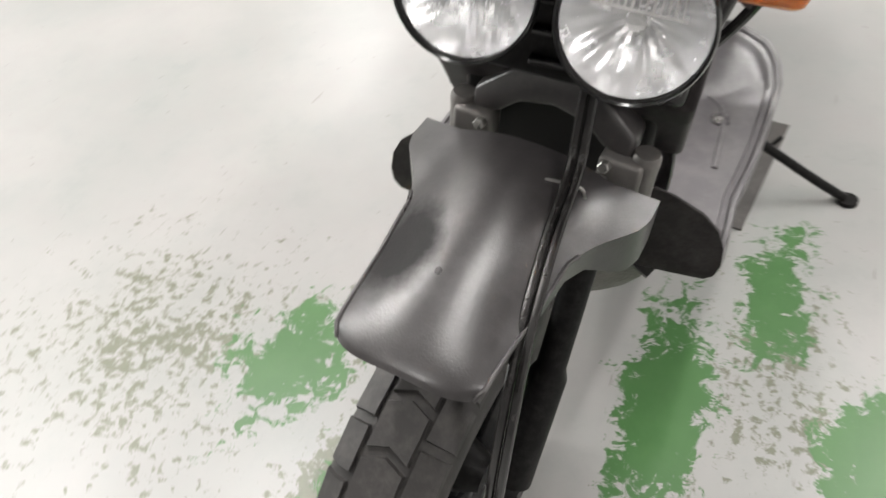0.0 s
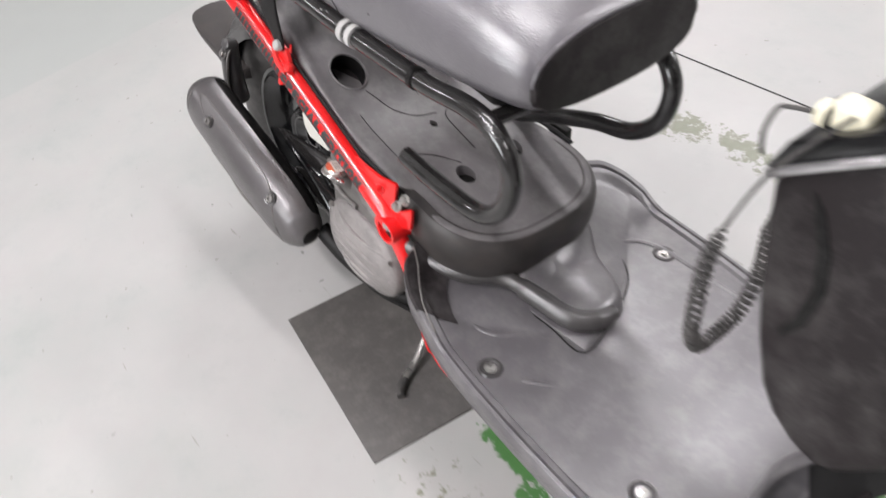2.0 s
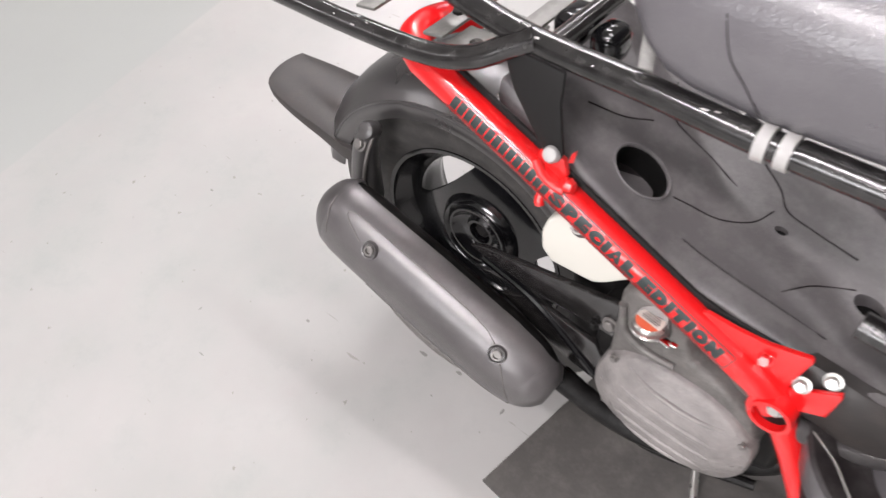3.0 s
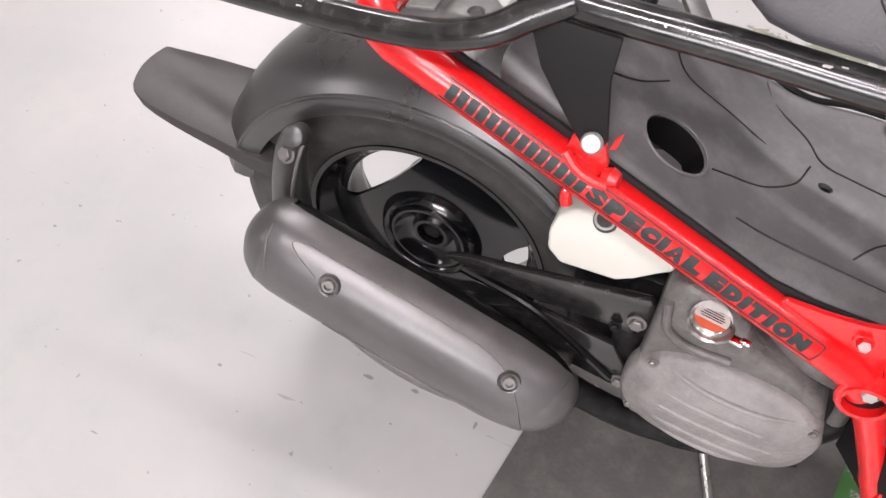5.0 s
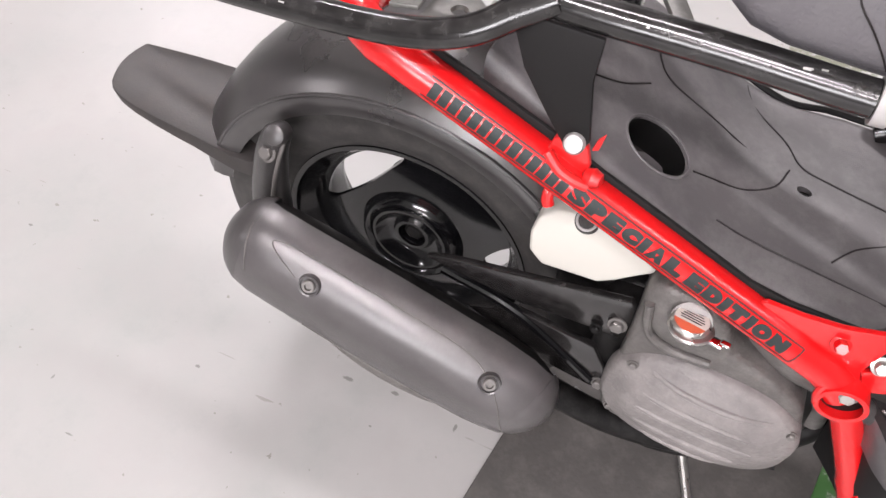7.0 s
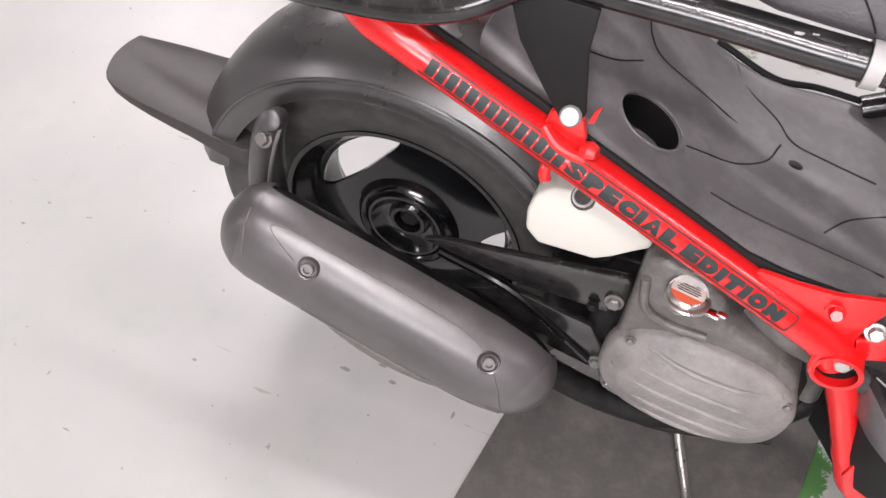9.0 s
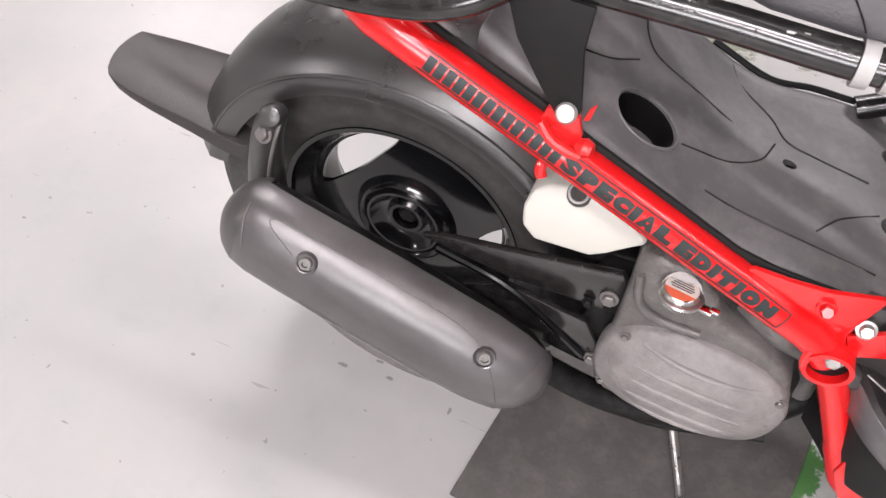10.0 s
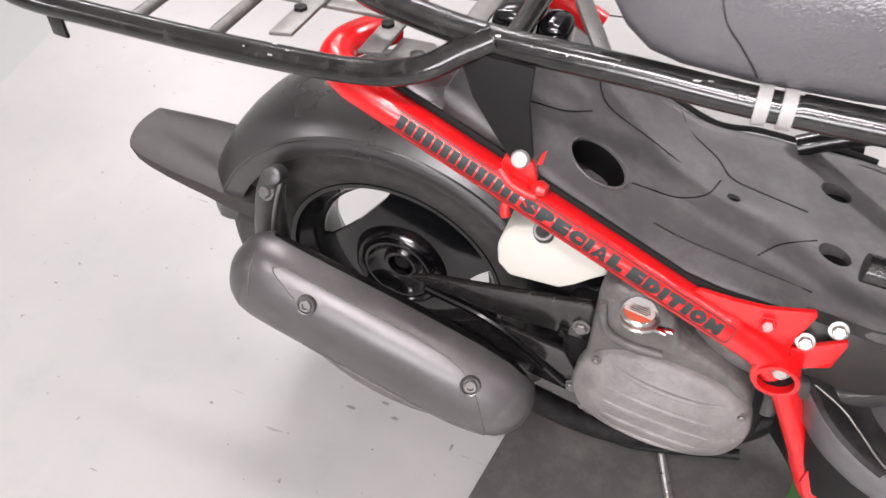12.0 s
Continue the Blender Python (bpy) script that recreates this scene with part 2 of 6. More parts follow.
def floor_material():
    m, nodes, links, p = material("worn_painted_concrete")
    co = node(nodes, "ShaderNodeTexCoord")

    def math(op, a, b=None):
        n = nodes.new("ShaderNodeMath")
        n.operation = op
        for i, v in enumerate((a, b)):
            if v is None:
                continue
            if isinstance(v, (int, float)):
                n.inputs[i].default_value = v
            else:
                links.new(v, n.inputs[i])
        return n.outputs[0]

    def noise_at(scale, detail=6.0, rough=0.6, distortion=0.0):
        n = node(nodes, "ShaderNodeTexNoise", Scale=scale, Detail=detail, Roughness=rough, Distortion=distortion)
        links.new(co.outputs["Object"], n.inputs["Vector"])
        return n.outputs["Fac"]

    def mixed(fac, a, b):
        n = node(nodes, "ShaderNodeMix")
        n.data_type = "RGBA"
        links.new(fac, n.inputs["Factor"])
        for key, v in (("A", a), ("B", b)):
            if isinstance(v, tuple):
                n.inputs[key].default_value = (*v, 1)
            else:
                links.new(v, n.inputs[key])
        return n.outputs["Result"]

    def field(patches):
        total = None
        for x, y, sx, sy, k in patches:
            sub = node(nodes, "ShaderNodeVectorMath")
            sub.operation = "SUBTRACT"
            links.new(co.outputs["Object"], sub.inputs[0])
            sub.inputs[1].default_value = (x, y, 0)
            mul = node(nodes, "ShaderNodeVectorMath")
            mul.operation = "MULTIPLY"
            links.new(sub.outputs[0], mul.inputs[0])
            mul.inputs[1].default_value = (1 / sx, 1 / sy, 0)
            ln = node(nodes, "ShaderNodeVectorMath")
            ln.operation = "LENGTH"
            links.new(mul.outputs[0], ln.inputs[0])
            one = math("MULTIPLY", math("MAXIMUM", math("SUBTRACT", 1.15, ln.outputs["Value"]), 0.0), k)
            total = one if total is None else math("MAXIMUM", total, one)
        return total

    def crisp(value, at, soft):
        n = node(nodes, "ShaderNodeMapRange")
        n.inputs["From Min"].default_value, n.inputs["From Max"].default_value = at - soft, at + soft
        links.new(value, n.inputs["Value"])
        return n.outputs["Result"]

    cloud, mid, fine, speck = noise_at(1.6), noise_at(9.0, 8.0, 0.7), noise_at(34.0, 8.0, 0.75, 0.6), noise_at(75.0, 6.0, 0.7)
    white = mixed(crisp(math("ADD", math("MULTIPLY", cloud, 0.6), math("MULTIPLY", mid, 0.4)), 0.5, 0.14), (0.258, 0.268, 0.256), (0.352, 0.338, 0.329))
    stain = crisp(noise_at(5.0, 9.0, 0.72), 0.66, 0.10)
    white = mixed(math("MULTIPLY", stain, 0.55), white, (0.29, 0.29, 0.27))
    # scuffs and grit
    white = mixed(math("MULTIPLY", crisp(mid, 0.58, 0.12), 0.50), white, (0.262, 0.258, 0.250))
    grit = crisp(noise_at(52.0, 3.0, 0.5), 0.725, 0.012)
    white = mixed(math("MULTIPLY", grit, 0.75), white, (0.16, 0.15, 0.13))
    for turn, sx, sy, at in ((0.6, 9.0, 70.0, 0.755), (2.0, 8.0, 80.0, 0.76)):
        mp = node(nodes, "ShaderNodeMapping")
        mp.inputs["Rotation"].default_value, mp.inputs["Scale"].default_value = (0, 0, turn), (sx, sy, 1)
        links.new(co.outputs["Object"], mp.inputs["Vector"])
        dash = node(nodes, "ShaderNodeTexNoise", Scale=1.0, Detail=2.0)
        links.new(mp.outputs["Vector"], dash.inputs["Vector"])
        white = mixed(math("MULTIPLY", crisp(dash.outputs["Fac"], at, 0.01), 0.6), white, (0.18, 0.17, 0.15))
    chips = crisp(math("ADD", math("MULTIPLY", field(CHIPS), 0.5), math("MULTIPLY", speck, 0.6)), 0.66, 0.03)
    white = mixed(math("MULTIPLY", chips, 0.7), white, (0.10, 0.10, 0.09))
    # grey bare strip behind the bike
    sep = node(nodes, "ShaderNodeSeparateXYZ")
    links.new(co.outputs["Object"], sep.inputs[0])
    behind = crisp(math("SUBTRACT", math("SUBTRACT", math("MULTIPLY", sep.outputs[0], -1.0), math("MULTIPLY", sep.outputs[1], 0.086)), 1.05), 0.0, 0.004)
    white = mixed(behind, white, mixed(cloud, (0.255, 0.265, 0.255), (0.295, 0.305, 0.29)))
    olive_field = field(OLIVE_PATCHES)
    flecks = crisp(math("ADD", math("MULTIPLY", olive_field, 0.36), math("ADD", math("MULTIPLY", noise_at(46.0, 6.0, 0.72, 0.15), 0.70), math("MULTIPLY", mid, 0.30))), 0.650, 0.020)
    flecks = math("MULTIPLY", flecks, crisp(olive_field, 0.06, 0.05))
    white = mixed(math("MULTIPLY", flecks, 0.84), white, mixed(speck, (0.070, 0.080, 0.042), (0.165, 0.172, 0.118)))
    green_field = math("ADD", math("MULTIPLY", field(GREEN_PATCHES), 0.42), math("ADD", math("MULTIPLY", mid, 0.42), math("MULTIPLY", fine, 0.58)))
    green_mask = crisp(green_field, 0.672, 0.014)
    green = mixed(mid, (0.034, 0.104, 0.028), (0.070, 0.165, 0.054))
    colour = mixed(green_mask, white, green)
    links.new(colour, p.inputs["Base Color"])
    rr = node(nodes, "ShaderNodeMapRange")
    rr.inputs["To Min"].default_value, rr.inputs["To Max"].default_value = 0.28, 0.43
    links.new(mid, rr.inputs["Value"])
    links.new(rr.outputs["Result"], p.inputs["Roughness"])
    b = node(nodes, "ShaderNodeBump", Strength=0.25, Distance=0.002)
    links.new(math("SUBTRACT", math("MULTIPLY", fine, 0.3), math("MULTIPLY", green_mask, 0.5)), b.inputs["Height"])
    links.new(b.outputs["Normal"], p.inputs["Normal"])
    return m


FLOOR = floor_material()


# ---- mesh helpers ----
def part(name, bm, mat, parent=None, label="", smooth=35):
    bmesh.ops.recalc_face_normals(bm, faces=bm.faces[:])
    me = bpy.data.meshes.new(name)
    bm.to_mesh(me)
    bm.free()
    me.materials.append(mat)
    if smooth:
        me.polygons.foreach_set("use_smooth", [True] * len(me.polygons))
        me.set_sharp_from_angle(angle=radians(smooth))
    ob = new(name, me)
    if parent is not None and parent.parent is not None and parent.parent.parent is not None:
        parent = parent.parent
    ob.parent = parent
    if label:
        ob["label"] = label
    return ob


def rounded(points, closed=False, steps=8):
    """A Catmull-Rom curve through the points."""
    pts = [Vector(p) for p in points]
    n = len(pts)
    out = []
    for i in range(n if closed else n - 1):
        p1, p2 = pts[i], pts[(i + 1) % n]
        p0 = pts[i - 1] if closed or i else p1 * 2 - p2
        p3 = pts[(i + 2) % n] if closed or i + 2 < n else p2 * 2 - p1
        for k in range(steps):
            u = k / steps
            out.append(0.5 * (2 * p1 + (p2 - p0) * u + (2 * p0 - 5 * p1 + 4 * p2 - p3) * u * u + (3 * p1 - p0 - 3 * p2 + p3) * u ** 3))
    if not closed:
        out.append(pts[-1])
    return out


def skin(bm, rings, closed=True, caps=True):
    """Faces between rings of equal length; closed: each ring is a loop."""
    vs = [[bm.verts.new(p) for p in ring] for ring in rings]
    n = len(vs[0])
    for a, b in zip(vs, vs[1:]):
        for i in range(n if closed else n - 1):
            j = (i + 1) % n
            bm.faces.new((a[i], a[j], b[j], b[i]))
    if caps and closed:
        bm.faces.new(vs[0][::-1])
        bm.faces.new(vs[-1])
    return vs


def sweep(bm, path, radius, sides=14, caps=True, loop=False):
    path = [Vector(p) for p in path]
    rings, up = [], None
    n = len(path)
    for i, p in enumerate(path):
        a = path[i - 1] if i or loop else path[0]
        b = path[(i + 1) % n] if i + 1 < n or loop else path[-1]
        d = (b - a).normalized()
        if up is None:
            up = d.orthogonal().normalized()
        up = (up - d * up.dot(d)).normalized()
        side = d.cross(up)
        r = radius(i / max(1, n - 1)) if callable(radius) else radius
        rings.append([p + (up * math.cos(t) + side * math.sin(t)) * r for t in [2 * math.pi * k / sides for k in range(sides)]])
    if loop:
        rings.append(rings[0])
        skin(bm, rings, caps=False)
        bmesh.ops.remove_doubles(bm, verts=bm.verts[:], dist=1e-6)
    else:
        skin(bm, rings, caps=caps)
    return bm


def tube(points, radius, sides=14, steps=8, loop=False):
    return sweep(bmesh.new(), rounded(points, loop, steps), radius, sides, loop=loop)


def lathe(profile, centre, axis="y", a0=0.0, a1=360.0, steps=72, closed_profile=False, thick=0.0):
    """Profile of (along axis, radius), turned round an axis through centre; angle 0 is +x, 90 is +z (axis y)."""
    bm = bmesh.new()
    full = abs(a1 - a0) >= 359.9
    prof = list(profile) + ([profile[0]] if closed_profile else [])
    rings = []
    c = Vector(centre)
    for k in range(steps if full else steps + 1):
        a = radians(a0 + (a1 - a0) * k / steps)
        rings.append([c + Vector((r * math.cos(a), v, r * math.sin(a))) for v, r in prof])
    if full:
        rings.append(rings[0])
    skin(bm, rings, closed=False, caps=False)
    bmesh.ops.remove_doubles(bm, verts=bm.verts[:], dist=1e-6)
    if thick:
        bmesh.ops.recalc_face_normals(bm, faces=bm.faces[:])
        bmesh.ops.solidify(bm, geom=bm.faces[:], thickness=thick)
    return bm


def slab(outline, lo, hi, axis="y", bevel=0.0, segments=2):
    """A polygon of (x, z) drawn out along y from lo to hi (axis 'y'), of (x, y) along z ('z'), or of (y, z) along x ('x')."""
    bm = bmesh.new()

    def at(p, v):
        return {"y": (p[0], v, p[1]), "z": (p[0], p[1], v), "x": (v, p[0], p[1])}[axis]
    skin(bm, [[at(p, lo) for p in outline], [at(p, hi) for p in outline]])
    bmesh.ops.recalc_face_normals(bm, faces=bm.faces[:])
    if bevel:
        bmesh.ops.bevel(bm, geom=bm.edges[:], offset=bevel, segments=segments, affect="EDGES", profile=0.5, clamp_overlap=True)
    return bm


def block(centre, size, bevel=0.004, turn=None):
    bm = bmesh.new()
    bmesh.ops.create_cube(bm, size=1.0)
    bmesh.ops.scale(bm, vec=size, verts=bm.verts[:])
    if bevel:
        bmesh.ops.bevel(bm, geom=bm.edges[:], offset=bevel, segments=3, affect="EDGES", profile=0.5, clamp_overlap=True)
    if turn is not None:
        bmesh.ops.transform(bm, matrix=turn, verts=bm.verts[:])
    bmesh.ops.translate(bm, vec=centre, verts=bm.verts[:])
    return bm


def joined(*bms):
    """Several bmeshes as one."""
    out = bmesh.new()
    for b in bms:
        me = bpy.data.meshes.new("tmp")
        b.to_mesh(me)
        b.free()
        out.from_mesh(me)
        bpy.data.meshes.remove(me)
    return out


def moved(bm, m):
    bmesh.ops.transform(bm, matrix=m, verts=bm.verts[:])
    return bm


def mirrored(bm):
    bmesh.ops.scale(bm, vec=(1, -1, 1), verts=bm.verts[:])
    bmesh.ops.reverse_faces(bm, faces=bm.faces[:])
    return bm


def facing(place, normal):
    """A pose whose z axis points along normal."""
    return Matrix.Translation(place) @ Vector(normal).to_track_quat("Z", "Y").to_matrix().to_4x4()


def bolt_mesh(radius, height, flange=True):
    bm = bmesh.new()
    rings = []
    prof = [(0, radius * 1.45), (height * 0.25, radius * 1.45), (height * 0.3, radius * 1.02)] if flange else [(0, radius)]
    prof += [(height * 0.85, radius), (height, radius * 0.82)]
    for k, (h, r) in enumerate(prof):
        ring = []
        for i in range(24):
            a = 2 * math.pi * i / 24
            hexed = 1.0 if (flange and k < 3) else 0.93 / max(math.cos((a % (math.pi / 3)) - math.pi / 6), 0.8)
            ring.append((r * hexed * math.cos(a), r * hexed * math.sin(a), h))
        rings.append(ring)
    skin(bm, rings)
    return bm


def bolt(parent, place, normal, radius=0.007, height=0.006, mat=None, label=""):
    return part("bolt", moved(bolt_mesh(radius, height), facing(place, normal)), mat or STEEL, parent, label, smooth=30)


def cut(ob, cutters):
    """Cut the shapes out of ob's mesh for good."""
    for bm in cutters:
        me = bpy.data.meshes.new("cutter")
        bmesh.ops.recalc_face_normals(bm, faces=bm.faces[:])
        bm.to_mesh(me)
        bm.free()
        tool = new("cutter", me)
        tool.parent = ob.parent
        mod = ob.modifiers.new("cut", "BOOLEAN")
        mod.operation, mod.solver, mod.object = "DIFFERENCE", "EXACT", tool
        bpy.context.view_layer.update()
        got = bpy.data.meshes.new_from_object(ob.evaluated_get(bpy.context.evaluated_depsgraph_get()))
        ob.modifiers.clear()
        ob.data = got
        bpy.data.objects.remove(tool)


# ---- the room ----
def sheet(name, corners, mat, label, thick=0.1):
    """A flat slab below/behind the rectangle, its thickness away from the room."""
    bm = bmesh.new()
    a, b, c, d = [Vector(p) for p in corners]
    nrm = (b - a).cross(d - a).normalized()
    skin(bm, [[a, b, c, d], [p - nrm * thick for p in (a, b, c, d)]])
    ob = part(name, bm, mat, None, smooth=0)
    return tagged(ob, label, name.split("_")[0], kind="structure")


X0, X1, Y1, YB = -7.0, 6.0, 5.2, -5.4
sheet("floor", [(X0, YB, 0), (X1, YB, 0), (X1, Y1 - 0.004, 0), (X0, Y1 - 0.004, 0)], FLOOR, "worn white painted concrete floor with old green paint showing")
sheet("wall_north", [(X1, Y1, -0.1), (X1, Y1, CEILING_Z), (X0, Y1, CEILING_Z), (X0, Y1, -0.1)][::-1], WALL, "plain grey painted wall")
south = sheet("wall_south", [(X0, YB, -0.1), (X0, YB, CEILING_Z), (X1, YB, CEILING_Z), (X1, YB, -0.1)][::-1], WALL, "plain grey painted wall")
sheet("wall_west", [(X0, Y1, -0.1), (X0, Y1, CEILING_Z), (X0, YB, CEILING_Z), (X0, YB, -0.1)][::-1], WALL, "plain grey painted wall")
sheet("wall_east", [(X1, YB, -0.1), (X1, YB, CEILING_Z), (X1, Y1, CEILING_Z), (X1, Y1, -0.1)][::-1], WALL, "plain grey painted wall")
sheet("ceiling", [(X0, YB, CEILING_Z), (X0, Y1, CEILING_Z), (X1, Y1, CEILING_Z), (X1, YB, CEILING_Z)], CEILING, "plain grey painted ceiling")
joint = slab([(-6.95, 0.240), (5.95, 1.350), (5.95, 1.3545), (-6.95, 0.2445)], 0.0, 0.0007, "z")
tagged(part("floor_joint", joint, DARK, None, smooth=0), "thin dark filled joint in the floor", "floor joint", kind="structure")

# added window, out of view, as an opening for the fill lamp
wx, wy, wz, ww, wh = WINDOW
cut(south, [block((wx, wy - 0.05, wz), (ww, 0.4, wh), 0)])
window = new("added_window")
window.matrix_basis = pose(wx, wy - 0.06, wz)
for name, place, size in (("window_frame", (0, 0, wh / 2 - 0.025), (ww, 0.06, 0.05)), ("window_frame", (0, 0, 0.025 - wh / 2), (ww, 0.06, 0.05)),
                          ("window_frame", (0.025 - ww / 2, 0, 0), (0.05, 0.06, wh - 0.1)), ("window_frame", (ww / 2 - 0.025, 0, 0), (0.05, 0.06, wh - 0.1)),
                          ("mullion", (0, 0, 0), (0.05, 0.06, wh - 0.1))):
    part(name, block(place, size, 0.004), FITTING, window)
for side in (-1, 1):
    part("pane", block((side * (ww / 4 - 0.012), 0, 0), (ww / 2 - 0.075, 0.006, wh - 0.1), 0), GLASS, window).visible_shadow = False
tagged(window, "unseen added window with two panes, built around the fill lamp", "window", kind="structure")


# fittings added out of view, one above each tube light
def lamp_fitting():
    base = new("unseen_ceiling_lamp")
    part("housing", block((0, 0, -0.03), (1.3, 0.28, 0.056), 0.008), FITTING, base)
    return tagged(base, "unseen white ceiling fitting, added to go with a tube light", "lamp", "ceiling lamps")


fitting = lamp_fitting()
fitting.matrix_basis = pose(*LAMP_PLACES[0][:2], CEILING_Z)
for lx, ly, power in LAMP_PLACES[1:]:
    copy_thing(fitting, pose(lx, ly, CEILING_Z))

# ---- rubber mat ----
ux, uy, vx, vy = 0.338, -0.048, 0.080, 0.51
ax, ay = 0.130, -0.257
mat_outline = [(ax, ay), (ax + ux, ay + uy), (ax + ux + vx, ay + uy + vy), (ax + vx, ay + vy)]
tagged(part("rubber_mat", slab(mat_outline, 0.0, 0.005, "z", 0.0015), MAT, None), "worn dark grey rectangular rubber mat under the scooter", "mat")

# ---- the scooter, built upright, leaning on its side stand ----
LEAN = 6.0
scooter = new("motor_scooter")
scooter.matrix_basis = pose(0, -0.055, 0, -LEAN, 0, 0)
tagged(scooter, "small black naked scooter with red frame, leaning on its side stand", "scooter")
WHEEL_Z = 0.233


def holder(name, label=""):
    ob = new(name)
    ob.parent = scooter
    if label:
        ob["label"] = label
    return ob


TYRE = [(-0.044, 0.130), (-0.053, 0.141), (-0.060, 0.160), (-0.0605, 0.182), (-0.056, 0.205), (-0.046, 0.222), (-0.028, 0.2315), (0, 0.2345),
        (0.028, 0.2315), (0.046, 0.222), (0.056, 0.205), (0.0605, 0.182), (0.060, 0.160), (0.053, 0.141), (0.044, 0.130)]


def rim_disc(centre, y, r0, r1, openings, thick=0.006, span=(1, 6)):
    bm = bmesh.new()
    n, m = 144, 8
    grid = {}
    for i in range(n):
        for j in range(m + 1):
            a, r = 2 * math.pi * i / n, r0 + (r1 - r0) * j / m
            dish = -0.012 * (1 - ((r - r0) / (r1 - r0)) ** 2)
            grid[i, j] = bm.verts.new((centre[0] + r * math.cos(a), y + dish, centre[2] + r * math.sin(a)))
    for i in range(n):
        for j in range(m):
            deg = (360 * (i + 0.5) / n)
            if span[0] <= j <= span[1] and any((deg - lo) % 360 < (hi - lo) for lo, hi in openings):
                continue
            k = (i + 1) % n
            bm.faces.new((grid[i, j], grid[k, j], grid[k, j + 1], grid[i, j + 1]))
    bmesh.ops.recalc_face_normals(bm, faces=bm.faces[:])
    bmesh.ops.solidify(bm, geom=bm.faces[:], thickness=thick)
    for v in [v for v in bm.verts if not v.link_faces]:
        bm.verts.remove(v)
    return bm


def rear_wheel():
    w = holder("rear_wheel", "black steel wheel with fat rear tyre")
    c = (0, 0, WHEEL_Z)
    part("tyre", lathe(TYRE, c, steps=96, closed_profile=True), RUBBER, w)
    part("rim", lathe([(-0.046, 0.139), (-0.052, 0.137), (-0.051, 0.1315), (-0.044, 0.129), (-0.034, 0.118), (-0.02, 0.111), (0.02, 0.111),
                       (0.034, 0.118), (0.044, 0.129), (0.051, 0.1315), (0.052, 0.137), (0.046, 0.139)], c, steps=96, thick=0.003), GLOSS, w, "gloss black rim")
    disc = part("wheel_disc", rim_disc(c, -0.018, 0.044, 0.113, []), GLOSS, w)
    for mid, half, deep in ((136, 42, 0.034), (252, 34, 0.034), (-6, 15, 0.026)):
        arc = [(radians(mid + half * k / 10), 0.1085) for k in range(-10, 11)] + [(radians(mid - half * k / 10), 0.1085 - deep * math.cos(0.5 * math.pi * k / 10) ** 0.6) for k in range(-9, 10)]
        cut(disc, [slab([(r * math.cos(a), WHEEL_Z + r * math.sin(a)) for a, r in arc], -0.06, 0.02)])
    part("hub", lathe([(-0.02, 0.066), (-0.034, 0.057), (-0.040, 0.054), (-0.042, 0.051), (-0.040, 0.048), (-0.036, 0.0455), (-0.040, 0.043), (-0.040, 0.040), (-0.030, 0.032), (-0.027, 0.024),
                       (-0.032, 0.020), (-0.032, 0.016), (-0.022, 0.013), (-0.020, 0.0)], c, steps=64), GLOSS, w)
    part("axle_nut", moved(bolt_mesh(0.010, 0.008), facing((0, -0.020, WHEEL_Z), (0, -1, 0))), DARK, w)
    part("brake_drum", lathe([(0.002, 0.0), (0.002, 0.06), (0.03, 0.06), (0.03, 0.0)], c, steps=32), DARK, w)


rear_wheel()


